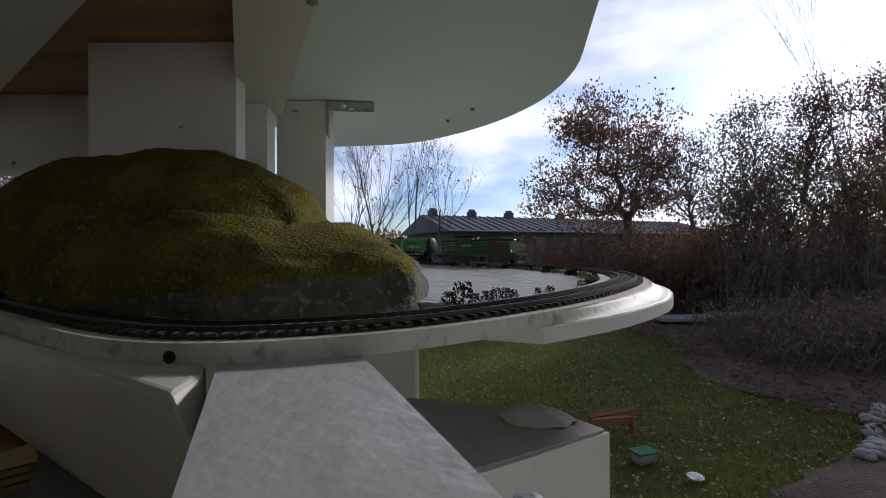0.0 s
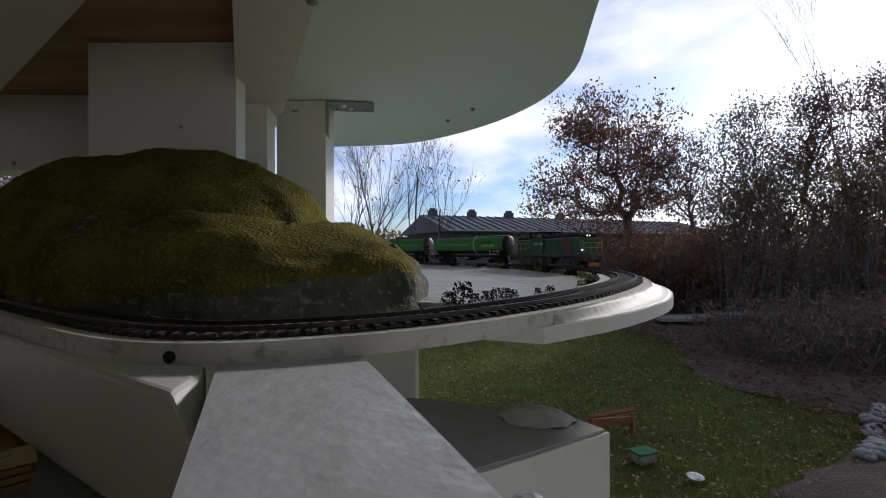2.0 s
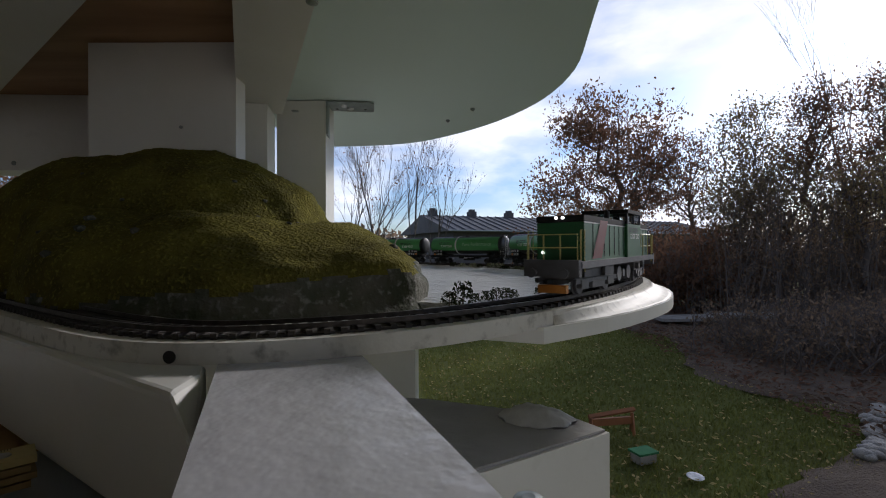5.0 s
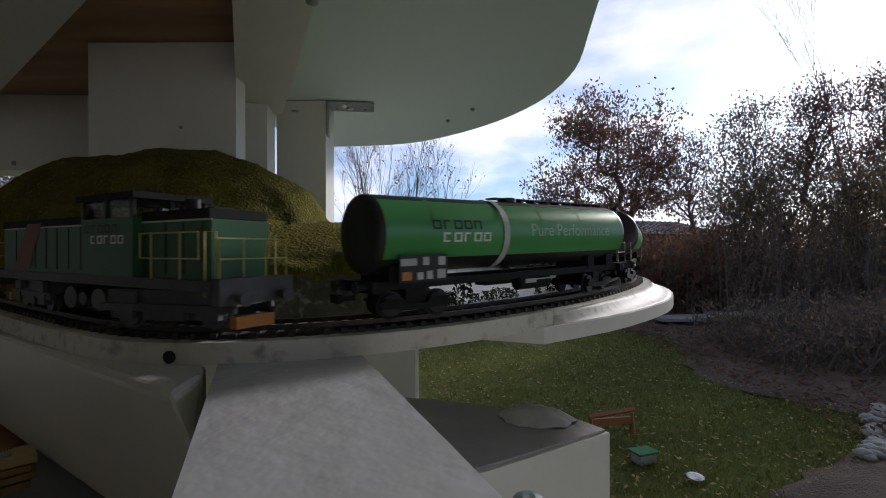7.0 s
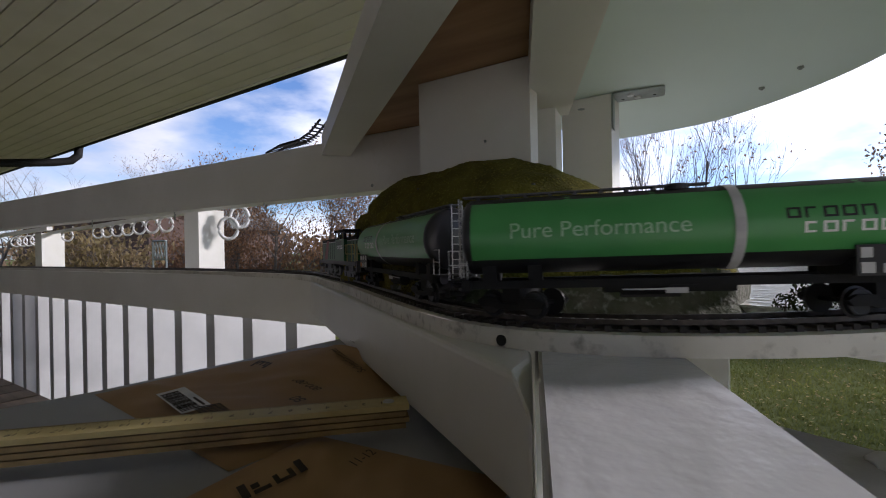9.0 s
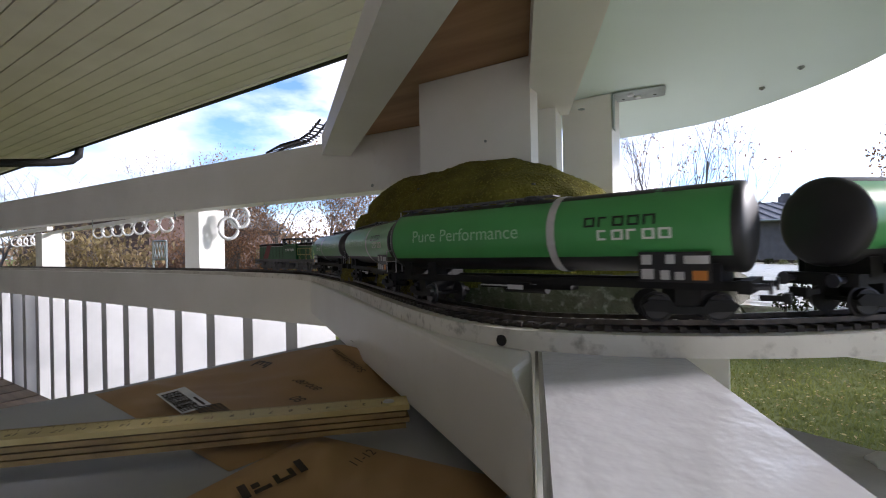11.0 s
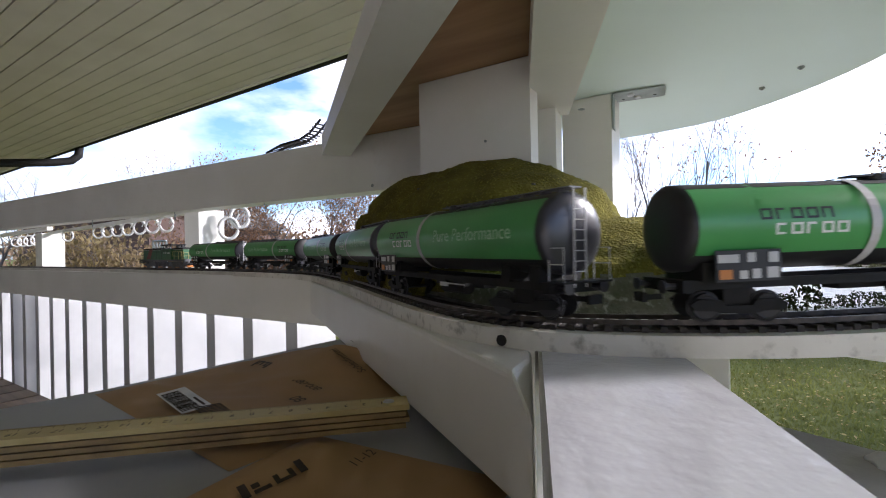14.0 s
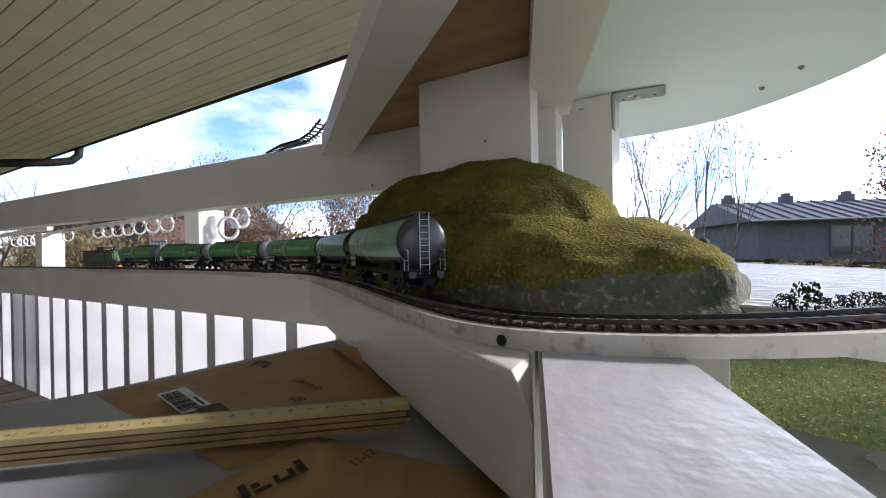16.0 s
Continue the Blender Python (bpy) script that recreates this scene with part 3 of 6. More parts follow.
def tank_wagon():
    w = holder("tank_wagon", Matrix(), "green model tank wagon with black ends and white band", "tank wagon", "wagons of the goods train")
    R, L = SCALE_TANK_R, 0.170
    h = L / 2
    z = TANK_Z
    # shell in three bands round the tank, so each colour is a mesh
    def shell(bm, a0, a1, r, x0, x1, n=14):
        rows = []
        for x in (x0, x0 + 0.001, x1 - 0.001, x1):
            rows.append([bm.verts.new((x, r * math.sin(a0 + (a1 - a0) * k / n), z + r * math.cos(a0 + (a1 - a0) * k / n))) for k in range(n + 1)])
        for p, q in zip(rows, rows[1:]):
            for k in range(n):
                bm.faces.new((p[k], p[k + 1], q[k + 1], q[k]))
    bm = bm_new()
    for sg in (1, -1):
        shell(bm, sg * radians(32), sg * radians(128), R, -h, h)
    tank = part("tank", bm, M_GREEN, w, "glossy green tank shell", smooth=True)
    bm = bm_new()
    shell(bm, -radians(32), radians(32), R + 0.0001, -h, h)
    part("top_strip", bm, M_TANK_BLACK, tank, "black strip along the top", smooth=True)
    bm = bm_new()
    shell(bm, radians(128), radians(232), R + 0.0001, -h, h)
    part("belly", bm, M_TANK_BLACK, tank, "black underside of the tank", smooth=True)
    # both ends are black; the rear one has sky sheen in its colour
    for sg, mt, nm, lb in ((1, M_TANK_BLACK, "front_end", "black domed tank end"), (-1, M_TANK_GREY, "rear_end", "glossy black domed tank end, sky sheen painted in as dark grey")):
        bm = bm_new()
        add_lathe(bm, [(-0.001, R + 0.0002), (0.0008, R), (0.0018, R * 0.965), (0.0028, R * 0.88), (0.0038, R * 0.66), (0.0045, R * 0.35), (0.0047, 0.0)], 32,
                  m=pose(sg * h, 0, z, 0, 0, 0 if sg > 0 else 180))
        part(nm, bm, mt, tank, lb, smooth=True)
    bm = bm_new()
    shell(bm, -radians(178), radians(178), R + 0.0006, 0.0156, 0.0194, 40)
    part("band", bm, M_LGREY, tank, "light grey band round the tank")
    for x in (-0.045, -0.012, 0.058):
        bm = bm_new()
        shell(bm, -radians(120), radians(120), R + 0.00012, x, x + 0.0022, 30)
        part("weld_seam", bm, M_GREEN, tank)
    # walkway on the top with stanchions, ladder at the rear end
    bm = bm_new()
    add_box(bm, -h - 0.004, 0.012, -0.0035, 0.0035, z + R + 0.0012, z + R + 0.0019)
    for k in range(9):
        x = -h + 0.002 + k * 0.0105
        add_box(bm, x, x + 0.0015, -0.003, 0.003, z + R - 0.0005, z + R + 0.0012)
    part("walkway", bm, M_CHASSIS, w, "thin dark grey walkway along the top")
    bm = bm_new()
    for y in (-0.0032, 0.0032):
        add_box(bm, -h - 0.0062, -h - 0.0056, y - 0.00025, y + 0.00025, 0.014, z + R + 0.001)
    for k in range(9):
        zz = 0.016 + k * 0.0042
        add_box(bm, -h - 0.0061, -h - 0.0057, -0.0032, 0.0032, zz, zz + 0.0004)
    part("ladder", bm, M_LGREY, w, "light grey end ladder")
    for y in (-0.0125, 0.0125):
        bm = bm_new()
        add_tube(bm, [(-h - 0.0015, y, 0.0165), (-h - 0.0015, y, 0.0300), (-h - 0.0095, y, 0.0300), (-h - 0.0095, y, 0.0165)], 0.0003, 5)
        add_tube(bm, [(-h - 0.0015, y, 0.0235), (-h - 0.0095, y, 0.0235)], 0.00025, 5)
        part("end_railing", bm, M_LGREY, w, "thin light grey railing of the end platform")
    bm = bm_new()
    add_box(bm, -h - 0.0100, -h - 0.0010, -0.0135, 0.0135, 0.0160, 0.0168)
    part("end_platform", bm, M_BLACK, w)
    bm = bm_new()
    add_lathe(bm, [(0, 0.005), (0.0022, 0.005), (0.0026, 0.004), (0.0026, 0)], 14, "z", m=at(0.0, 0, z + R - 0.0003))
    part("manhole", bm, M_TANK_BLACK, w)
    # frame
    bm = bm_new()
    for sg in (1, -1):
        add_box(bm, -h - 0.004, h + 0.004, sg * 0.0105 - 0.001, sg * 0.0105 + 0.001, 0.0125, 0.0160)
        add_box(bm, sg * (h + 0.002) - 0.002, sg * (h + 0.002) + 0.002, -0.0145, 0.0145, 0.0118, 0.0165)
        for k in (0.058, 0.077):
            add_box(bm, sg * k - 0.003, sg * k + 0.003, -0.012, 0.012, 0.0150, 0.0225)
    part("underframe", bm, M_BLACK, w, "black underframe")
    bm = bm_new()
    add_box(bm, -0.030, 0.020, -0.004, 0.004, 0.0095, 0.0130)
    add_lathe(bm, [(-0.012, 0.0), (-0.012, 0.0035), (0.012, 0.0035), (0.012, 0.0)], 10, m=at(-0.01, 0.008, 0.0095))
    add_box(bm, -0.006, 0.004, -0.0125, 0.0125, 0.0120, 0.0132)
    part("brake_gear", bm, M_BLACK, w)
    for sg in (1, -1):
        bm = bm_new()
        add_box(bm, -0.024, -0.004, sg * 0.0125 - 0.0003, sg * 0.0125 + 0.0003, 0.0112, 0.0118)
        add_box(bm, -0.008, 0.000, sg * 0.0126 - 0.0004, sg * 0.0126 + 0.0004, 0.0098, 0.0120)
        part("valve_handle", bm, M_LGREY, w, "light grey valve handle")
    for sg in (1, -1):
        bm = bm_new()
        for y in (-0.0095, 0.0095):
            add_lathe(bm, [(0, 0), (0, 0.0012), (0.005, 0.0012), (0.005, 0.0026), (0.0058, 0.0026), (0.0058, 0)], 10, m=pose(sg * (h + 0.0035), y, 0.0142, 0, 0, 0 if sg > 0 else 180))
        part("buffer", bm, M_TANK_GREY, w)
        bm = bm_new()
        add_box(bm, sg * (h + 0.0045), sg * (h + 0.0125), -0.0012, 0.0012, 0.0085, 0.0105)
        add_box(bm, sg * (h + 0.0115), sg * (h + 0.0135), -0.0035, 0.0035, 0.008, 0.0115)
        part("coupling", bm, M_BLACK, w)
    def panel_x(x):
        return 0.0537 + (x - 0.056) * 1.22
    # data panels on the sides near the front
    for sg in (1, -1):
        bm = bm_new()
        add_box(bm, panel_x(0.0560), panel_x(0.0760), sg * 0.0163 - 0.0003, sg * 0.0163 + 0.0003, 0.0155, 0.0270)
        pn = part("data_panel", bm, M_TANK_BLACK, w, "black panel with small white markings")
        bm = bm_new()
        for (a, b, c, d) in ((0.057, 0.0605, 0.0165, 0.0205), (0.0625, 0.0650, 0.0165, 0.020), (0.0665, 0.0690, 0.0165, 0.0195), (0.057, 0.0600, 0.0222, 0.0260),
                             (0.0640, 0.0665, 0.0225, 0.0260), (0.0690, 0.0755, 0.0225, 0.0255)):
            add_box(bm, panel_x(a), panel_x(b), sg * 0.0167 - 0.00015, sg * 0.0167 + 0.00015, c, d)
        part("marking", bm, M_LGREY, pn)
        bm = bm_new()
        add_box(bm, panel_x(0.0712), panel_x(0.0750), sg * 0.0167 - 0.00015, sg * 0.0167 + 0.00015, 0.0165, 0.0200)
        part("hazard_plate", bm, M_ORANGE, pn, "small orange plate")
    lettering(w, tank)
    for sg in (1, -1):
        bogie(w, sg * 0.064)
    return w


def curved_text(text, size, material, parent, x_left, zc, side, name="lettering", spacing=1.0):
    """Letters laid on the tank side, as a mesh bent to the shell; they read from the side's own left."""
    cu = bpy.data.curves.new("letters", "FONT")
    cu.body, cu.size, cu.space_character = text, size, spacing
    tmp = bpy.data.objects.new("letters", cu)
    scene.collection.objects.link(tmp)
    dg = bpy.context.evaluated_depsgraph_get()
    me = bpy.data.meshes.new_from_object(tmp.evaluated_get(dg))
    bpy.data.objects.remove(tmp)
    bm = bm_new()
    bm.from_mesh(me)
    bpy.data.meshes.remove(me)
    for v in bm.verts:
        u, up = v.co.x, v.co.y
        a = (up + zc - TANK_Z) / SCALE_TANK_R
        r = SCALE_TANK_R + 0.00025
        v.co = Vector((x_left - side * u, side * r * math.cos(a), TANK_Z + r * math.sin(a)))
    return part(name, bm, material, parent)


# each stroke of a mark: left, right, bottom, top in shares of its square
RING = ((0, 0.22, 0, 1), (0.78, 1, 0, 1), (0.22, 0.78, 0.8, 1), (0.22, 0.78, 0, 0.2))
MARK_SHAPES = (RING, RING[:1] + RING[2:3], RING, RING, RING[:3])
MARK_SHAPES_LOW = (RING[:1] + RING[2:], RING, RING[:1] + RING[2:3], RING, RING)


def mark_strokes(shapes, width, height, pitch):
    for i, strokes in enumerate(shapes):
        for a, b, c, d in strokes:
            yield i * pitch + a * width, i * pitch + b * width, c * height, d * height


def shell_mark(bm, shapes, x_left, z_low, side):
    """A mark of plain open squares laid on the tank shell."""
    r = SCALE_TANK_R + 0.00025
    for u0, u1, v0, v1 in mark_strokes(shapes, 0.0046, 0.0042, 0.0058):
        vs = []
        for u, v in ((u0, v0), (u1, v0), (u1, v1), (u0, v1)):
            a = (z_low + v - TANK_Z) / SCALE_TANK_R
            vs.append(bm.verts.new((x_left - side * u, side * r * math.cos(a), TANK_Z + r * math.sin(a))))
        bm.faces.new(vs)


def lettering(w, tank):
    for side in (1, -1):
        curved_text("Pure Performance", 0.0094, M_PALE_INK, tank, 0.0 if side > 0 else -0.068, 0.0345, side)
        for shapes, zl, mt, dx in ((MARK_SHAPES, 0.0378, M_TANK_BLACK, 0.0), (MARK_SHAPES_LOW, 0.0322, M_WHITE_INK, 0.0055)):
            bm = bm_new()
            shell_mark(bm, shapes, 0.0612 - dx if side > 0 else 0.0325 + dx, zl, side)
            part("mark", bm, mt, tank)


def bogie(w, x):
    b = new("bogie")
    b.parent = w
    b.matrix_basis = at(x, 0, 0)
    bm = bm_new()
    for sg in (1, -1):
        add_prism(bm, [(-0.0165, 0.0065), (-0.0135, 0.0085), (-0.006, 0.0082), (-0.0045, 0.0060), (0.0045, 0.0060), (0.006, 0.0082), (0.0135, 0.0085), (0.0165, 0.0065),
                       (0.0150, 0.0042), (0.0085, 0.0040), (0.006, 0.0032), (-0.006, 0.0032), (-0.0085, 0.0040), (-0.0150, 0.0042)], 0.0102, 0.0122)
    for v in bm.verts:
        v.co = Vector((v.co.x, v.co.z, v.co.y))
    n = len(bm.verts) // 2
    for v in list(bm.verts)[n:]:
        v.co.y *= -1
    add_box(bm, -0.0045, 0.0045, -0.0102, 0.0102, 0.0058, 0.0128)
    part("bogie_frame", bm, M_BLACK, b)
    for xx in (-0.0105, 0.0105):
        bm = bm_new()
        for sg in (1, -1):
            add_lathe(bm, [(sg * 0.0075, 0.0), (sg * 0.0075, 0.0062), (sg * 0.0082, 0.0062), (sg * 0.0084, 0.0053), (sg * 0.0104, 0.0052), (sg * 0.0106, 0.0046), (sg * 0.0104, 0.0042), (sg * 0.0104, 0)], 20,
                      m=pose(xx, 0, 0.0053, 0, 0, 90))
        add_lathe(bm, [(-0.0075, 0), (-0.0075, 0.001), (0.0075, 0.001), (0.0075, 0)], 8, m=pose(xx, 0, 0.0053, 0, 0, 90))
        part("wheelset", bm, M_TANK_BLACK, b)
    return b


def locomotive():
    w = holder("diesel_locomotive", Matrix(), "green model diesel shunter with off-centre black-roofed cab and yellow handrails", "locomotive")
    hw = 0.0165
    z0 = 0.0205
    bm = bm_new()
    add_box(bm, -0.083, 0.083, -hw - 0.0005, hw + 0.0005, z0 - 0.004, z0)
    for sg in (1, -1):
        add_box(bm, sg * 0.0845 - 0.0018, sg * 0.0845 + 0.0018, -hw, hw, 0.0118, z0 + 0.001)
    soft_edges(bm, 0.0004, 1)
    part("deck", bm, M_CHASSIS, w, "grey running deck")
    for nm, x0, x1, hy in (("front_hood", -0.004, 0.074, 0.0145), ("rear_hood", -0.078, -0.040, 0.0125)):
        bm = bm_new()
        add_box(bm, x0, x1, -hy, hy, z0, 0.0435)
        soft_edges(bm, 0.0012)
        hood = part(nm, bm, M_LOCO_GREEN, w, "dark green engine hood")
        bm = bm_new()
        add_box(bm, x0 + 0.0006, x1 + 0.0004, -hy - 0.0003, hy + 0.0003, 0.0438, 0.0475)
        soft_edges(bm, 0.0016)
        part("hood_roof", bm, M_BLACK, hood, "black hood roof")
        for sg in (1, -1):
            bm = bm_new()
            add_box(bm, x0, x1, sg * (hy + 0.0001) - 0.0002, sg * (hy + 0.0001) + 0.0002, 0.0430, 0.0437)
            part("trim_line", bm, M_LGREY, hood, "thin pale line under the roof edge")
            k = x0 + 0.004
            while k < x1 - 0.006:
                bm = bm_new()
                add_box(bm, k, k + 0.0005, sg * hy - 0.0003, sg * hy + 0.0003, z0 + 0.002, 0.0425)
                part("door_seam", bm, M_TANK_BLACK, hood)
                k += 0.0100
        bm = bm_new()
        k = x0 + 0.008
        while k < x1 - 0.008:
            add_box(bm, k, k + 0.004, -0.005, 0.005, 0.0470, 0.0488)
            k += 0.016
        part("roof_box", bm, M_TANK_BLACK, hood)
    for sg in (1, -1):
        bm = bm_new()
        y = sg * 0.0149
        bm.faces.new([bm.verts.new(p) for p in ((0.046, y, z0 + 0.001), (0.062, y, z0 + 0.001), (0.048, y, 0.0455), (0.034, y, 0.0455))])
        part("red_chevron", bm, M_RED, w, "slanted dark red stripe")
    # cab
    bm = bm_new()
    add_box(bm, -0.040, -0.004, -hw, hw, z0, 0.0455)
    soft_edges(bm, 0.0006, 1)
    cab = part("cab", bm, M_LOCO_GREEN, w, "green driving cab")
    bm = bm_new()
    for (x0, x1, y0, y1) in ((-0.040, -0.0385, -hw, -hw + 0.0015), (-0.0055, -0.004, -hw, -hw + 0.0015), (-0.040, -0.0385, hw - 0.0015, hw), (-0.0055, -0.004, hw - 0.0015, hw),
                             (-0.0225, -0.0210, -hw, -hw + 0.001), (-0.0225, -0.0210, hw - 0.001, hw), (-0.040, -0.039, -0.001, 0.001), (-0.005, -0.004, -0.001, 0.001)):
        add_box(bm, x0, x1, y0, y1, 0.0455, 0.0535)
    part("window_pillar", bm, M_TANK_BLACK, cab)
    bm = bm_new()
    add_box(bm, -0.0392, -0.0048, -hw + 0.0008, hw - 0.0008, 0.0455, 0.0535)
    part("window_pane", bm, M_CLEAR, cab, "clear cab glass")
    bm = bm_new()
    add_box(bm, -0.042, -0.002, -hw - 0.001, hw + 0.001, 0.0535, 0.0562)
    soft_edges(bm, 0.001)
    part("cab_roof", bm, M_BLACK, cab, "black cab roof")
    for x, y, r, hh in ((-0.047, -0.004, 0.003, 0.007), (0.003, 0.004, 0.0018, 0.008)):
        bm = bm_new()
        add_lathe(bm, [(0.0, 0.0), (0.0, r), (hh, r), (hh, 0.0)], 12, "z", m=at(x, y, 0.0470))
        part("exhaust", bm, M_TANK_BLACK, w)
    for side in (1, -1):
        for shapes, zl, mt, dx in ((MARK_SHAPES, 0.0392, M_TANK_BLACK, 0.0), (MARK_SHAPES_LOW, 0.0345, M_WHITE_INK, 0.0040)):
            bm = bm_new()
            y = side * (hw + 0.0002)
            xl = (-0.0075 - dx) if side > 0 else (-0.0315 + dx)
            for u0, u1, v0, v1 in mark_strokes(shapes, 0.0037, 0.0037, 0.0048):
                bm.faces.new([bm.verts.new((xl - side * u, y, zl + v)) for u, v in ((u0, v0), (u1, v0), (u1, v1), (u0, v1))])
            part("mark", bm, mt, cab)
    # handrails
    def rail_run(pts, r=0.00038):
        bm = bm_new()
        add_tube(bm, pts, r, 5)
        return bm
    for side in (1, -1):
        y = side * 0.0158
        part("handrail", rail_run([(-0.0435, y, 0.0285), (-0.0435, y, 0.0385), (-0.0755, y, 0.0385), (-0.0755, y, 0.0285), (-0.0435, y, 0.0285)]), M_YELLOW, w, "yellow handrail")
        for x in (-0.050, -0.066):
            part("stanchion", rail_run([(x, y, z0), (x, y, 0.0385)]), M_YELLOW, w)
        part("handrail", rail_run([(0.0765, y, z0 - 0.006), (0.0765, y, 0.0385), (0.082, y, 0.0385), (0.082, y, z0 - 0.006)]), M_YELLOW, w, "yellow corner handrail")
        part("handrail", rail_run([(-0.0785, y, z0 - 0.006), (-0.0785, y, 0.0385), (-0.084, y, 0.0385), (-0.084, y, z0 - 0.006)]), M_YELLOW, w, "yellow corner handrail")
    for sg in (1, -1):
        x = sg * 0.0845
        part("end_rail", rail_run([(x, -0.0150, z0), (x, -0.0150, 0.0360), (x, 0.0150, 0.0360), (x, 0.0150, z0)]), M_YELLOW, w, "yellow end railing")
        for y in (-0.005, 0.005):
            part("stanchion", rail_run([(x, y, z0), (x, y, 0.0360)]), M_YELLOW, w)
        part("end_rail", rail_run([(x, -0.0150, 0.0285), (x, 0.0150, 0.0285)]), M_YELLOW, w)
        bm = bm_new()
        for y in (-0.0095, 0.0095):
            add_lathe(bm, [(0, 0), (0, 0.0015), (0.004, 0.0015), (0.004, 0.0028), (0.005, 0.0028), (0.005, 0)], 10, m=pose(sg * 0.086, y, 0.0142, 0, 0, 0 if sg > 0 else 180))
        part("buffer", bm, M_CHASSIS, w)
        bm = bm_new()
        add_box(bm, sg * 0.0835 - 0.0015, sg * 0.0835 + 0.0015, -0.0085, 0.0085, 0.0024, 0.0070)
        soft_edges(bm, 0.0008, 1)
        part("snow_plough", bm, M_ORANGE, w, "orange snow plough")
        bm = bm_new()
        add_box(bm, sg * 0.086, sg * 0.0925, -0.0012, 0.0012, 0.0085, 0.0105)
        part("coupling", bm, M_BLACK, w)
    for y, z in ((-0.0105, 0.0255), (-0.002, 0.0462), (0.002, 0.0462)):
        bm = bm_new()
        add_lathe(bm, [(0.0, 0.0), (0.0, 0.0009), (0.0006, 0.0009), (0.0009, 0.0)], 10, m=at(0.0744 if z > 0.04 else 0.0742, y, z))
        part("headlight", bm, M_LAMP, w, "small lit headlight")
    # tanks and bogies
    bm = bm_new()
    for x in (-0.013, -0.001, 0.009):
        r = 0.0052 if x != -0.001 else 0.003
        add_lathe(bm, [(-0.0145, 0), (-0.0145, r), (0.0145, r), (0.0145, 0)], 18, m=pose(x, 0, 0.0092, 0, 0, 90))
    part("air_tank", bm, M_CHASSIS, w, "grey air reservoirs")
    for x in (-0.0500, 0.0480):
        b = new("bogie")
        b.parent = w
        b.matrix_basis = at(x, 0, 0)
        bm = bm_new()
        for sg in (1, -1):
            y = sg * 0.0125
            add_box(bm, -0.026, 0.026, y - 0.001, y + 0.001, 0.0068, 0.0098)
            for xx in (-0.0165, 0.0165):
                add_box(bm, xx - 0.0042, xx + 0.0042, y - 0.0016, y + 0.0016, 0.0040, 0.0090)
            add_box(bm, -0.008, 0.008, y - 0.0016, y + 0.0016, 0.0035, 0.0075)
            add_box(bm, -0.020, -0.008, y - 0.0005, y + 0.0019, 0.0105, 0.0160)
            add_box(bm, 0.010, 0.018, y - 0.0005, y + 0.0019, 0.0105, 0.0150)
        add_box(bm, -0.024, 0.024, -0.0115, 0.0115, 0.0090, 0.0155)
        soft_edges(bm, 0.0004, 1)
        part("bogie_frame", bm, M_CHASSIS, b, "grey bogie side frames")
        for xx in (-0.0165, 0.0165):
            bm = bm_new()
            for sg in (1, -1):
                add_lathe(bm, [(sg * 0.0075, 0.0), (sg * 0.0075, 0.0068), (sg * 0.0082, 0.0068), (sg * 0.0084, 0.0059), (sg * 0.0104, 0.0058), (sg * 0.0104, 0)], 20, m=pose(xx, 0, 0.0058, 0, 0, 90))
            part("wheelset", bm, M_CHASSIS, b)
    return w


def sized(thing, fx, fy, fz):
    """Brings a model and its parts to its size; wheels stay round."""
    m = Matrix.Diagonal((fx, fy, fz, 1))
    for o in thing.children_recursive:
        if o.data:
            if o.name.startswith("wheelset"):
                xs = [v.co.x for v in o.data.vertices]
                c = (min(xs) + max(xs)) / 2
                o.data.transform(Matrix.Translation((c * fx, 0, 0)) @ Matrix.Diagonal((fz, fy, fz, 1)) @ Matrix.Translation((-c, 0, 0)))
            else:
                o.data.transform(m)
        o.location = (o.location.x * fx, o.location.y * fy, o.location.z * fz)
    return thing


LOCO = sized(locomotive(), 1.27, 1.03, 1.03)
WAGON = sized(tank_wagon(), 1.115, 1.07, 1.07)
WAGONS = [WAGON] + [copy_thing(WAGON, Matrix()) for _ in range(5)]
REVERSED = (False, True, True, False, False, False)
PITCH = 0.2252                   # from wagon to wagon
LEAD = 0.234                     # from the first wagon to the locomotive
WAY_T = (0.0, 1.0, 2.0, 3.0, 4.0, 6.5, 7.0, 7.5, 8.0, 9.0, 11.5, 12.5, 13.0, 14.0, 15.0, 16.0)
WAY_S = (0.666, 0.769, 0.882, 1.003, 1.132, 1.603, 1.684, 1.755, 1.842, 2.000, 2.378, 2.553, 2.639, 2.813, 2.996, 3.180)


def train_s(t):
    """How far along the line the middle of the first wagon is."""
    return S_START + float(np.mean([np.interp(t + k * 0.04, (-1.0,) + WAY_T + (17.0,), (0.563,) + WAY_S + (3.365,)) for k in range(-6, 7)]))


def vehicle_pose(sc, half, flip=False):
    a, b = on_line(sc - half), on_line(sc + half)
    d = b - a
    c = (a + b) / 2
    g0, g1 = rise(sc - half), rise(sc + half)
    tilt = -math.degrees(math.atan2(g1 - g0, 2 * half))
    return pose(c.x, c.y, CZ + RAIL_Z + (g0 + g1) / 2, 0, -tilt if flip else tilt, math.degrees(math.atan2(d.y, d.x)) + (180 if flip else 0))


def turn_of(s, sc, half):
    a, b = on_line(sc - half), on_line(sc + half)
    d, h = b - a, heading(s)
    k = math.degrees(math.atan2(h.y, h.x) - math.atan2(d.y, d.x))
    return (k + 180) % 360 - 180


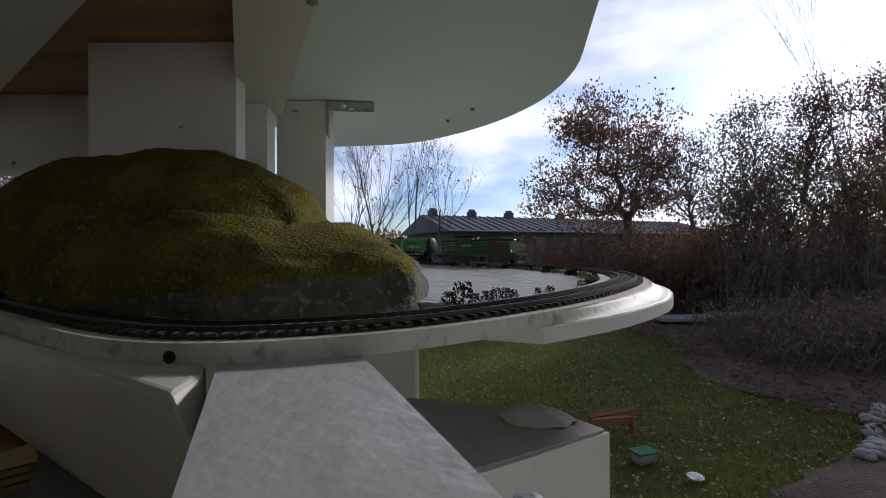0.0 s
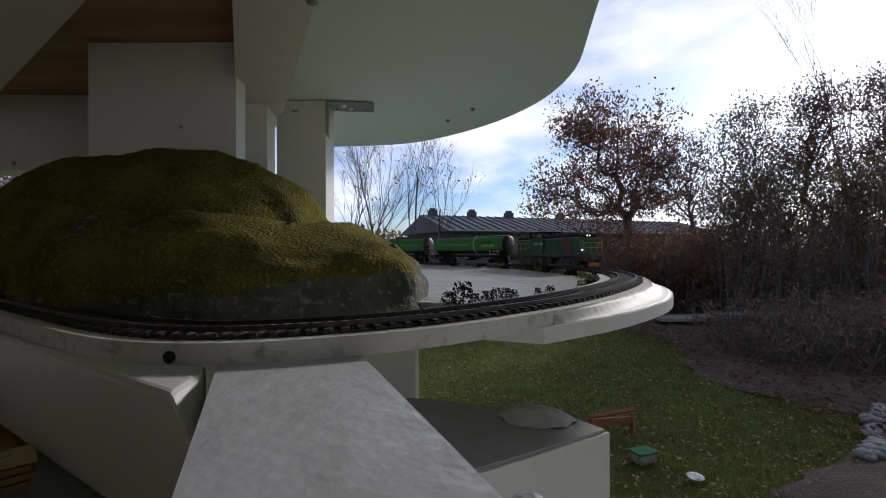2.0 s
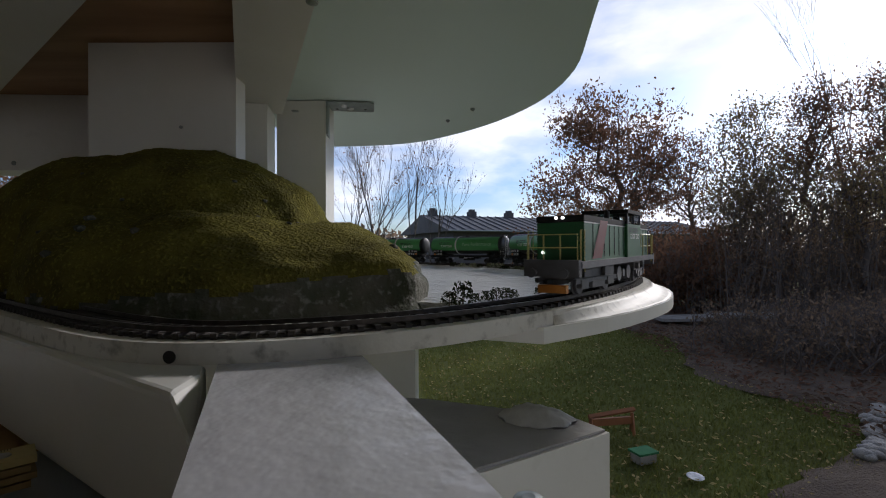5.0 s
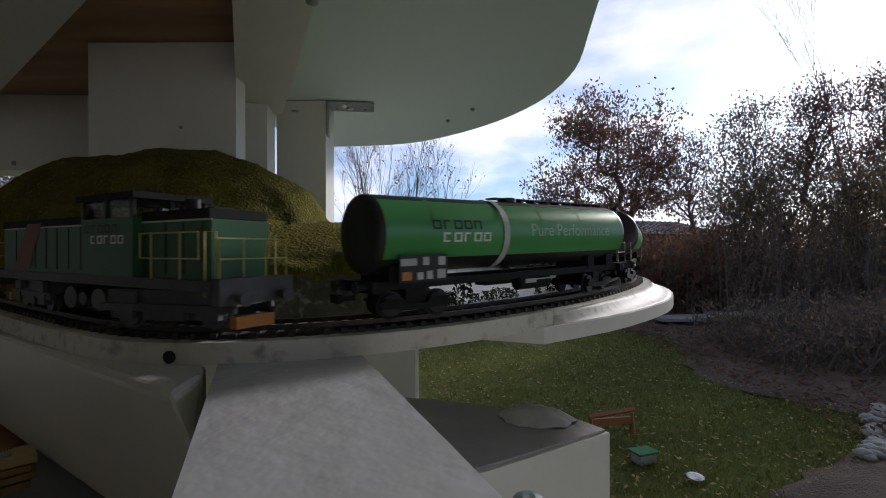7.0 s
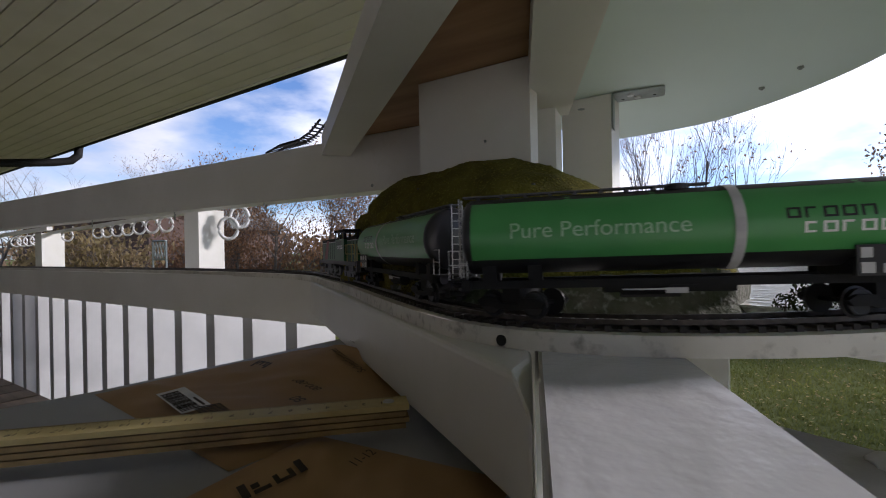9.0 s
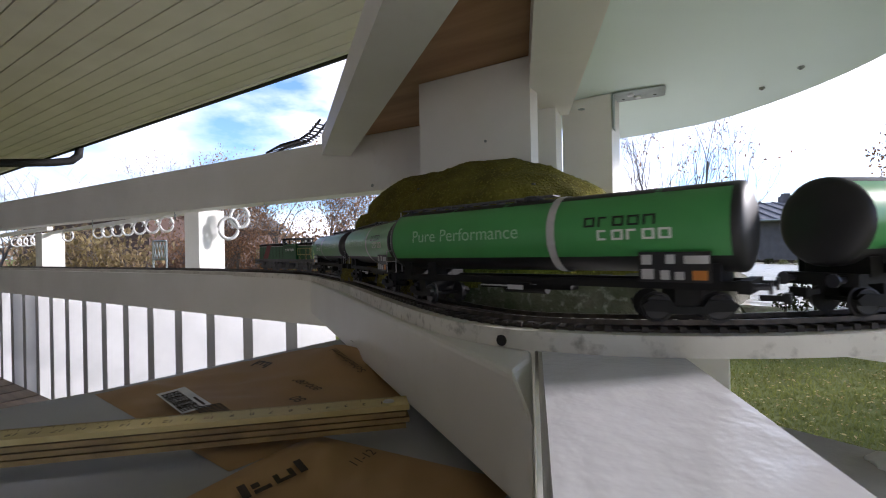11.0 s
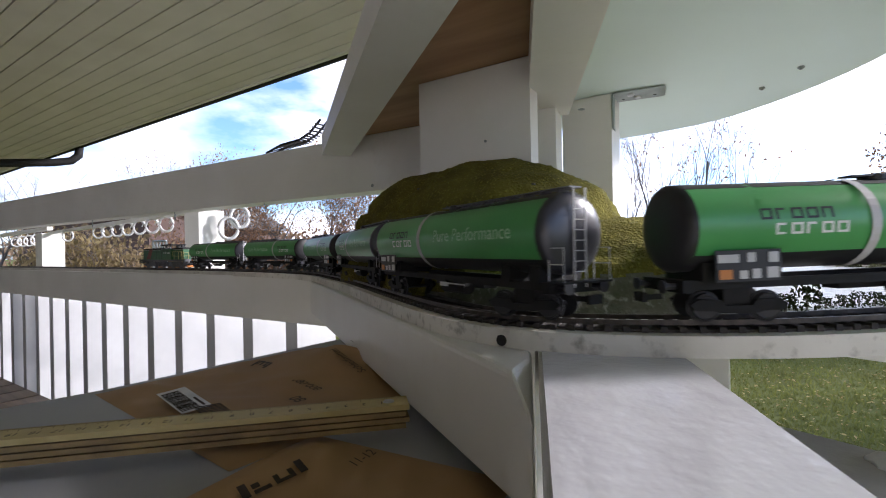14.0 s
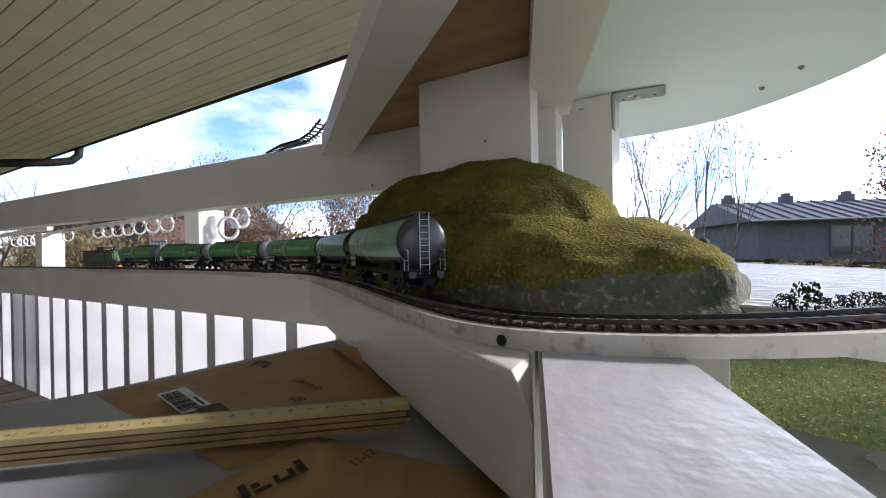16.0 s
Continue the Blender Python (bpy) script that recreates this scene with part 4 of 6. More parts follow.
def motions():
    times = [i * 0.25 for i in range(65)]
    for k, ob in enumerate([LOCO] + WAGONS):
        half = 0.060 if k == 0 else 0.0714
        flip = k > 0 and REVERSED[k - 1]
        off = -LEAD if k == 0 else PITCH * (k - 1)
        walk(ob, [(t, vehicle_pose(train_s(t) - off, half, flip)) for t in times])
        for b in [c for c in ob.children if c.name.startswith("bogie")]:
            x = b.matrix_basis.translation.x
            sx = -x if flip else x
            walk(b, [(t, at(x, 0, 0, turn_of(train_s(t) - off + sx, train_s(t) - off, half))) for t in times])


# ---------------------------------------------------------------- rails and sleepers
track = holder("railway_track", at(0, 0, CZ), "dark model railway track with brown sleepers on the white board", "railway track")
for o in (-0.00825, 0.00825):
    bm = bm_new()
    ribbon(bm, o - 0.00045, o + 0.00045, RAIL_Z - 0.0022, RAIL_Z, step=0.008)
    part("rail", bm, M_RAIL, track, "dark steel rail")
bm = bm_new()
ribbon(bm, -0.0138, 0.0138, -0.0384, -0.0373, step=0.010)
part("roadbed", bm, M_BALLAST, track, "dark gritty roadbed between the sleepers")


def sleepers():
    """Those of the near curve one by one, the far ones joined."""
    bm = bm_new()
    add_box(bm, -0.0013, 0.0013, -0.0145, 0.0145, RAIL_Z - 0.0045, RAIL_Z - 0.0021)
    one = mesh_of(bm, "sleeper", M_SLEEPER)
    bm = bm_new()
    add_box(bm, -0.0008, 0.0008, -0.0013, 0.0013, RAIL_Z - 0.0022, RAIL_Z - 0.0012)
    far_bm = bm_new()
    s, n = 0.02, 0
    rnd = random.Random(3)
    while s < TOTAL - 0.02:
        p, d = on_line(s), heading(s)
        m = at(p.x, p.y, rise(s), math.degrees(math.atan2(d.y, d.x)) + rnd.uniform(-1, 1))
        if S_HIGH - 0.25 < s < S_HIGH + 1.75 and n < 298:
            piece("sleeper", one, track, m)
            n += 1
        else:
            add_box(far_bm, -0.0013, 0.0013, -0.0145, 0.0145, RAIL_Z - 0.0045, RAIL_Z - 0.0021, m)
        s += 0.0069
    bm.free()
    far = part("sleeper_run", far_bm, M_SLEEPER, track)
    tagged(far, kind="stuff")


# ---------------------------------------------------------------- fittings of the frame
def screw(x, y, z, r, m_rot=None, label="small dark screw head"):
    bm = bm_new()
    add_lathe(bm, [(0.0, 0.0), (0.0, r), (-0.0008, r * 0.9), (-0.0012, r * 0.4), (-0.0011, 0.0)], 14, "z")
    ob = part("screw", bm, M_GALV, None, m=pose(x, y, CZ + z) if m_rot is None else pose(x, y, CZ + z, *m_rot), smooth=False)
    return tagged(ob, label, "screw", "screws of the frame")


def bolt(x, y, z):
    b = holder("bolt", at(x, y, CZ + z), "small zinc bolt end under the pale board", "bolt", "bolts of the upper board")
    bm = bm_new()
    add_lathe(bm, [(0.0, 0.0), (0.0, 0.0032), (-0.0024, 0.0032), (-0.0024, 0.0)], 6, "z")
    part("nut", bm, M_GALV, b)
    bm = bm_new()
    add_lathe(bm, [(-0.0024, 0.0), (-0.0024, 0.0015), (-0.0036, 0.0015), (-0.0036, 0.0)], 10, "z")
    part("thread", bm, M_GALV, b)


def angle_bracket():
    b = holder("angle_bracket", pose(-0.152, 0.598, CZ + 0.1950, 0, 0, 8), "galvanised steel angle bracket joining post and upper board", "bracket")
    bm = bm_new()
    add_prism(bm, rounded([(0, 0), (0.062, 0), (0.062, 0.040), (0, 0.040)], 0.006, 4), -0.0024, -0.0004)
    top = part("top_plate", bm, M_GALV, b)
    bm = bm_new()
    add_box(bm, 0, 0.0022, 0, 0.040, -0.045, -0.0024)
    part("side_plate", bm, M_GALV, b)
    for x in (0.022, 0.030):
        bm = bm_new()
        add_lathe(bm, [(-0.0024, 0.0), (-0.0024, 0.0045), (-0.004, 0.004), (-0.0052, 0.0)], 14, "z", m=at(x, 0.014 + (x - 0.022) * 1.5, 0))
        part("screw_head", bm, M_SILVER, top)
    bm = bm_new()
    for x, y in ((0.012, 0.03), (0.05, 0.028)):
        add_lathe(bm, [(-0.0026, 0.0), (-0.0026, 0.002), (-0.0024, 0.002)], 10, "z", m=at(x, y, 0))
    part("screw_hole", bm, M_DARK, top)


for sx, sy, sz in ((-0.172, 0.535, 0.1618), (-0.085, 0.30, 0.1618)):
    screw(sx, sy, sz, 0.0042)
screw(0.0150, 0.0810, -0.0449, 0.0030, (180, 0, 0), "worn dark screw head standing proud of the joist")
screw(-0.2450, 0.4298, 0.115, 0.0016, (-90, 0, 0), "tiny dark nail head in the white block")
bolt(0.042, 0.638, 0.1955)
bolt(0.008, 0.695, 0.1955)
angle_bracket()

bm = bm_new()
add_lathe(bm, [(-0.002, 0.0), (-0.002, 0.0024), (0.0004, 0.0026), (0.0004, 0.0)], 18)
_p, _d = on_line(S_LOW + 0.085), heading(S_LOW + 0.085)
_q = Vector((-_d.y, _d.x))
_h = _p + _q * 0.0211
tagged(part("drilled_hole", bm, M_DARK, None, m=pose(_h.x, _h.y, CZ - 0.0440 + rise(S_LOW + 0.085), 0, 0, math.degrees(math.atan2(_q.y, _q.x)))), "small round dark hole drilled in the board edge", "hole")


def cup_hook(x, y, z, size=0.02, rz=0):
    bm = bm_new()
    r = size * 0.38
    pts = [(0, 0, 0.0), (0, 0, -size * 0.35)] + [(r - r * math.cos(a), 0, -size * 0.45 - r * math.sin(a)) for a in np.linspace(0, math.pi * 1.15, 9)]
    add_tube(bm, pts, size * 0.055, 6)
    ob = part("cup_hook", bm, M_GALV, None, m=pose(x, y, CZ + z, 0, 0, rz), smooth=True)
    return tagged(ob, "small bent steel cup hook screwed under the beam", "hook", "hooks under the beam")


for hx, hs in ((-0.82, 0.020), (-1.14, 0.024), (-1.55, 0.024)):
    cup_hook(hx, 0.60 - (-0.30 - hx) * 0.0466 - 0.008, 0.1005, hs, -20)
screw(-0.53, 0.567, 0.108, 0.003, (-90, 0, 0), "small dark screw head in the white beam")


def rubber_profile():
    """Length of black perforated strip lying over the upper beam."""
    st = holder("track_offcut", pose(-0.64, 0.565, CZ + 0.1945, 0, 0, 176.5), "black offcut of model track lying bent on the upper beam", "track offcut")
    for o in (-0.008, 0.008):
        bm = bm_new()
        add_tube(bm, [(0.0, o, 0.040), (0.03, o, 0.022), (0.06, o, 0.014), (0.12, o, 0.013), (0.17, o, 0.004)], 0.0022, 5)
        part("rail", bm, M_BLACK, st)
    bm = bm_new()
    for k in range(20):
        x = 0.006 + k * 0.008
        z = float(np.interp(x, [0, 0.03, 0.06, 0.12, 0.17, 0.2], [0.038, 0.020, 0.012, 0.011, 0.002, 0.002]))
        add_box(bm, x, x + 0.0032, -0.014, 0.014, z - 0.002, z)
    tagged(part("sleeper", bm, M_BLACK, st))


rubber_profile()


# ---------------------------------------------------------------- slab beside the near joist
def grey_slab():
    bm = bm_new()
    add_prism(bm, [(-0.05, 0.372), (-0.012, 0.365), (0.092, 0.325), (0.1085, 0.300), (0.023, 0.248), (-0.02, 0.225)], -0.20, -0.1205)
    soft_edges(bm, 0.003)
    body = part("shelf_bracket", bm, M_WHITE, None, m=at(0, 0, CZ))
    tagged(body, "white shelf bracket block with a grey weathered top", "bracket block")
    bm = bm_new()
    add_prism(bm, [(-0.048, 0.3695), (-0.012, 0.3625), (0.090, 0.3235), (0.1055, 0.3005), (0.022, 0.2505), (-0.018, 0.228)], -0.1203, -0.1185)
    top = part("weathered_top", bm, M_GREY_TOP, body, "grey weathered top face")
    bm = bm_new()
    seg, rings = 40, 8
    vs = []
    for j in range(rings + 1):
        row = []
        for k in range(seg):
            a = 2 * math.pi * k / seg
            r = 1 - (j / rings) ** 1.6 * 0.96
            wob = 1 + 0.16 * noise.noise((math.cos(a) * 1.6, math.sin(a) * 1.6, 2.0)) + 0.08 * noise.noise((math.cos(a) * 5, math.sin(a) * 5, j * 0.6))
            z = 0.0085 * (1 - r ** 3.2) + 0.0030 * noise.noise((math.cos(a) * r * 3, math.sin(a) * r * 3, 5))
            row.append(bm.verts.new((0.026 * r * wob * math.cos(a), 0.016 * r * wob * math.sin(a), max(z, -0.001))))
        vs.append(row)
    for r0, r1 in zip(vs, vs[1:]):
        for k in range(seg):
            bm.faces.new((r0[k], r0[(k + 1) % seg], r1[(k + 1) % seg], r1[k]))
    bm.faces.new(vs[-1])
    bm.faces.new(vs[0][::-1])
    tagged(part("filler_lump", bm, M_PLASTER, None, m=pose(0.064, 0.318, CZ - 0.1185, 0, 0, -18), smooth=True), "flat lump of dried pale filler on the weathered block", "filler lump")


grey_slab()


# ---------------------------------------------------------------- small bushes by the pond
def pond_bush(x, y, z, r, h, n, mt, seed, label):
    rnd = random.Random(seed)
    vs, fs = [], []
    for _ in range(n):
        a, rr, zz = rnd.uniform(0, 6.283), r * math.sqrt(rnd.random()), rnd.random()
        c = Vector((rr * math.cos(a) * (1.1 - 0.5 * zz), rr * math.sin(a) * (1.1 - 0.5 * zz), h * zz))
        e = Euler((rnd.uniform(0, 6.28), rnd.uniform(0, 6.28), rnd.uniform(0, 6.28)))
        s = r * rnd.uniform(0.10, 0.22)
        i = len(vs)
        for q in ((-s, 0, 0), (0, -s * 0.6, 0), (s, 0, s * 0.2), (0, s * 0.6, 0)):
            vs.append(tuple(c + (e.to_matrix() @ Vector(q))))
        fs.append((i, i + 1, i + 2, i + 3))
    b = holder("bush", at(x, y, z), label, "model bush", "bushes round the pond")
    lv = raw("foliage", vs, fs, mt, b)
    bm = bm_new()
    add_tube(bm, [(0, 0, -0.002), (0.0005, 0, h * 0.5), (-0.0004, 0.0004, h * 0.8)], [r * 0.12, r * 0.08, r * 0.04], 5)
    part("stem", bm, M_BARK, b)


M_LICHEN = mat("lichen", (0.20, 0.22, 0.10), (0.30, 0.30, 0.22), 200, 0.9, bump=0, vary=0.4, spec=0.1)
PZ = CZ - 0.0368
_rb = random.Random(11)
for k, (bx, by, br, bh) in enumerate(((0.013, 0.305, 0.0085, 0.015), (0.004, 0.308, 0.006, 0.008), (0.031, 0.325, 0.005, 0.007), (0.038, 0.330, 0.005, 0.009), (0.046, 0.338, 0.005, 0.008),
                                      (0.053, 0.346, 0.0045, 0.006), (0.022, 0.316, 0.005, 0.006), (0.077, 0.372, 0.0035, 0.005), (0.092, 0.395, 0.0045, 0.005))):
    pond_bush(bx, by, PZ, br, bh, 170, M_BUSH, k, "dark green model bush on the pond bank")
for k in range(16):
    s = S_HIGH - 0.60 + 0.40 * k / 15
    p, d = on_line(s), heading(s)
    q = Vector((-d.y, d.x))
    o = -0.034 - _rb.uniform(0, 0.012)
    pond_bush(p.x + q.x * o, p.y + q.y * o, PZ, _rb.uniform(0.007, 0.012), _rb.uniform(0.005, 0.010), 120, M_LICHEN if k % 3 else M_BUSH, 30 + k, "pale yellowish lichen tuft on the pond bank")
for k in range(10):
    s = S_HIGH - 0.19 + 0.22 * k / 9
    p, d = on_line(s), heading(s)
    q = Vector((-d.y, d.x))
    o = -0.030 - _rb.uniform(0, 0.010)
    pond_bush(p.x + q.x * o, p.y + q.y * o, PZ, _rb.uniform(0.006, 0.010), _rb.uniform(0.005, 0.009), 110, M_LICHEN if k % 4 else M_BUSH, 60 + k, "pale yellowish lichen tuft on the pond bank")


# ---------------------------------------------------------------- house behind: soffit, wall, gutter
def soffit():
    so = tagged(new("ceiling"), "pale painted board soffit of the house eaves", "soffit", kind="structure")
    SZ = CZ + 1.30
    bm = bm_new()
    y, k = -2.0, 0
    while y < 2.14:
        add_box(bm, -14, 3.2, y + 0.004, y + 0.116, SZ, SZ + 0.015)
        y += 0.12
    ob = part("ceiling", bm, M_SOFFIT)
    bpy.data.objects.remove(so)
    tagged(ob, "pale painted board soffit of the house eaves", "soffit", kind="structure")
    bm = bm_new()
    add_box(bm, -14, 3.2, -2.0, 2.16, SZ + 0.016, SZ + 0.06)
    tagged(part("soffit_backing", bm, M_DARK), "dark grooves between the soffit boards", "soffit", kind="structure")
    bm = bm_new()
    add_box(bm, -14, 3.2, 2.15, 2.172, SZ - 0.012, SZ + 0.14)
    tagged(part("trim", bm, M_WHITE), "white painted eaves fascia", "fascia", kind="structure")
    bm = bm_new()
    pts = [(0.055 * math.cos(a), 0.055 * math.sin(a)) for a in np.linspace(math.pi, 2 * math.pi, 10)]
    rows = []
    for x in (-14, 3.2):
        rows.append([bm.verts.new((x, 2.235 + a, SZ + 0.055 + b)) for a, b in pts] + [bm.verts.new((x, 2.235 + a * 0.93, SZ + 0.055 + b * 0.93)) for a, b in pts[::-1]])
    n = len(rows[0])
    for k in range(n):
        bm.faces.new((rows[0][k], rows[0][(k + 1) % n], rows[1][(k + 1) % n], rows[1][k]))
    tagged(part("gutter", bm, M_BLACK, smooth=True), "black roof gutter along the eaves", "gutter", kind="structure")
    bm = bm_new()
    gx = -6.7
    add_tube(bm, [(gx, 2.235, SZ + 0.02), (gx, 2.225, SZ - 0.09), (gx - 0.02, 2.16, SZ - 0.16), (gx - 0.06, 2.0, SZ - 0.20), (gx - 0.15, 1.5, SZ - 0.27), (gx - 0.3, 0.2, SZ - 0.42), (gx - 0.5, -1.7, SZ - 0.6)], 0.045, 12)
    tagged(part("downpipe", bm, M_BLACK, smooth=True), "black plastic downpipe bending from the gutter to the wall", "downpipe")
    bm = bm_new()
    add_box(bm, -14, 3.2, -2.1, -1.9, 0, SZ + 0.02)
    tagged(part("wall_south", bm, M_SOFFIT), "pale plain house wall behind the terrace", "wall", kind="structure")


soffit()

DECK_Z = CZ - 0.52


def deck():
    d = tagged(new("deck"), "weathered brown wooden terrace deck", "deck", kind="structure")
    bm = bm_new()
    add_box(bm, -0.065, 0.065, -1.22, 1.22, -0.026, 0.0)
    one = mesh_of(bm, "deck_board", M_DECK)
    for k in range(46):
        piece("deck_board", one, d, at(-7.0 + k * 0.142, -0.62, DECK_Z))
    bm = bm_new()
    add_box(bm, -7.1, -0.5, -1.85, 0.58, DECK_Z - 0.16, DECK_Z - 0.03)
    tagged(part("deck_base", bm, M_DARK), "dark joists beneath the deck boards", "deck base", kind="structure")


deck()


def railing():
    r = holder("railing", at(0, 0, 0), "white terrace railing of deep upright slats", "railing")
    bm = bm_new()
    add_box(bm, -0.018, 0.018, 0, 0.105, DECK_Z - 0.10, CZ - 0.10)
    soft_edges(bm, 0.003, 1)
    one = mesh_of(bm, "slat", M_SLAT)
    for k in range(26):
        piece("slat", one, r, at(-0.80 - k * 0.150, 0.612, 0))
    bm = bm_new()
    add_box(bm, -4.8, -0.66, 0.720, 0.755, DECK_Z - 0.10, DECK_Z - 0.03)
    part("rail", bm, M_WHITE, r)


railing()


def terrace_post(x, y, w, group="posts of the terrace frame"):
    bm = bm_new()
    add_box(bm, -w / 2, w / 2, -w / 2, w / 2, 0.0, CZ + 0.19)
    soft_edges(bm, 0.006, 2)
    p = part("terrace_post", bm, M_WHITE, None, m=at(x, y, 0))
    return tagged(p, "square white painted post of the terrace frame", "post", group)


terrace_post(-2.02, 1.12, 0.115)
terrace_post(-4.85, 1.40, 0.15)
beam_between("frame_rail", (-4.85, 1.40), (-2.02, 1.12), 0.03, 0.185, 0.205, M_WHITE, "thin white rail carrying the plastic rings", "rail")
beam_between("frame_rail", (-4.85, 1.40), (-8.0, 1.6), 0.04, 0.22, 0.25, M_WHITE, "thin white rail carrying the plastic rings", "rail")


def plastic_ring(x, y, z, s, rz):
    g = holder("plastic_hook", pose(x, y, CZ + z, 0, 0, rz), "white plastic hook with a ring hanging from the rail", "plastic hook", "plastic hooks on the rail")
    bm = bm_new()
    pts = [(s * 0.5 * math.cos(a), 0, -s * 0.62 * math.sin(a)) for a in np.linspace(-math.pi / 2, math.pi * 1.5, 18)]
    add_tube(bm, [(p[0], 0, p[2] - s * 0.55) for p in pts], s * 0.105, 8)
    part("ring", bm, M_LABEL, g)
    bm = bm_new()
    add_tube(bm, [(s * 0.2, 0, -s * 0.5), (s * 0.35, 0, -s * 0.1), (s * 0.55, 0, s * 0.25), (s * 0.5, 0, s * 0.5)], s * 0.05, 6)
    part("stem", bm, M_LABEL, g)


for k in range(7):
    x = -3.55 + k * 0.185
    plastic_ring(x, 1.40 - (x + 4.85) * 0.099, 0.185, 0.060, 50)
plastic_ring(-4.25, 1.33, 0.19, 0.065, 55)
for k in range(4):
    plastic_ring(-5.3 - k * 0.22, 1.43 + k * 0.01, 0.19, 0.075, 60)
plastic_ring(-1.90, 1.16, 0.150, 0.075, 58)
plastic_ring(-1.88, 1.20, 0.200, 0.075, 62)


def lattice_stand():
    s = holder("lattice_stand", at(-5.9, 2.75, 0), "grey metal lattice stand beyond the railing", "lattice stand")
    def bar(nm, a, b, r=0.012):
        bm = bm_new()
        add_tube(bm, [a, b], r, 5)
        part(nm, bm, M_GALV, s)
    z0, z1 = CZ - 0.11, CZ + 0.16
    for z in (z0 + 0.05, z1):
        bar("rail", (-0.16, 0, z), (0.16, 0, z))
    for x in (-0.16, 0.16):
        bar("leg", (x, 0, 0), (x, 0, z1))
    for k in range(4):
        x = -0.16 + 0.08 * k
        bar("brace", (x, 0, z0 + 0.05), (x + 0.08, 0, z1), 0.008)
        bar("brace", (x + 0.08, 0, z0 + 0.05), (x, 0, z1), 0.008)


lattice_stand()


# ---------------------------------------------------------------- table with paper bags and a folding rule
TZ = CZ - 0.1080


def table():
    t = holder("work_table", at(0, 0, 0), "grey topped work table covered with paper bags", "table")
    bm = bm_new()
    add_prism(bm, rounded([(-0.49, -0.42), (-0.03, -0.42), (-0.03, 0.0), (-0.062, 0.085), (-0.107, 0.20), (-0.25, 0.40), (-0.43, 0.40), (-0.447, 0.15), (-0.48, 0.0)], 0.012, 3), TZ - 0.022, TZ)
    part("tabletop", bm, M_TABLE, t)
    for x, y in ((-0.39, -0.38), (-0.06, -0.38), (-0.39, 0.34), (-0.27, 0.34)):
        bm = bm_new()
        add_box(bm, x - 0.02, x + 0.02, y - 0.02, y + 0.02, DECK_Z, TZ - 0.022)
        soft_edges(bm, 0.003, 1)
        part("leg", bm, M_TABLE, t)


table()


def flat_text(text, size, material, parent, m, name="lettering"):
    cu = bpy.data.curves.new("letters", "FONT")
    cu.body, cu.size = text, size
    tmp = bpy.data.objects.new("letters", cu)
    scene.collection.objects.link(tmp)
    me = bpy.data.meshes.new_from_object(tmp.evaluated_get(bpy.context.evaluated_depsgraph_get()))
    bpy.data.objects.remove(tmp)
    me.materials.append(material)
    ob = new(name, me)
    ob.matrix_basis = m
    ob.parent = parent
    return ob


def paper_bag(x, y, z, rz, lx, ly, h, seed, name_label, folded=False):
    """A flat kraft bag with a soft, creased top; returns the thing and its height function."""
    b = holder("paper_bag", pose(x, y, z, 0, 0, rz), name_label, "paper bag", "paper bags on the table")
    nx, ny = 64, 44

    def height(u, v):
        e = min(1.0, 7 * min(u, 1 - u)) * min(1.0, 7 * min(v, 1 - v))
        w = 0.0045 * noise.noise((u * 3 + seed, v * 3, 0.5)) + 0.0022 * noise.noise((u * 9 + seed, v * 8, 1.5))
        c = 0.0035 * abs(noise.noise((u * 4 - v * 5 + seed, 0.4 * u, 7.0)))
        zz = h * (e ** 0.6) + (w - c) * e
        if folded:
            zz += 0.034 * e * math.exp(-((u - 0.48) / 0.22) ** 2) * max(0.0, v - 0.40)
        return max(zz, 0.0003)
    vs, fs = [], []
    for j in range(ny + 1):
        for i in range(nx + 1):
            u, v = i / nx, j / ny
            vs.append(((u - 0.5) * lx, (v - 0.5) * ly, height(u, v)))
    for j in range(ny):
        for i in range(nx):
            k = j * (nx + 1) + i
            fs.append((k, k + 1, k + nx + 2, k + nx + 1))
    sk = raw("paper", vs, fs, M_KRAFT, b)
    for p in sk.data.polygons:
        p.use_smooth = True

    def on_bag(u, v):
        return ((u - 0.5) * lx, (v - 0.5) * ly, height(u, v) + 0.0020)
    return b, on_bag


def print_on(bag, on_bag, u, v, spin, build):
    px, py, pz = on_bag(u, v)
    ax, _, az = on_bag(min(u + 0.06, 1), v)
    _, by, bz = on_bag(u, min(v + 0.06, 1))
    tx, ty = math.degrees(math.atan2(bz - pz, by - py)), -math.degrees(math.atan2(az - pz, ax - px))
    return build(bag, Matrix.Translation((px, py, pz)) @ Euler((radians(tx), radians(ty), 0)).to_matrix().to_4x4() @ pose(0, 0, 0, 0, 0, spin))


def bars(material, boxes, name="print"):
    def go(bag, m):
        bm = bm_new()
        for x0, x1, y0, y1 in boxes:
            add_box(bm, x0, x1, y0, y1, 0, 0.0002)
        ob = part(name, bm, material, bag)
        ob.matrix_basis = m
        return ob
    return go


def words(text, size):
    return lambda bag, m: flat_text(text, size, M_INK, bag, m)


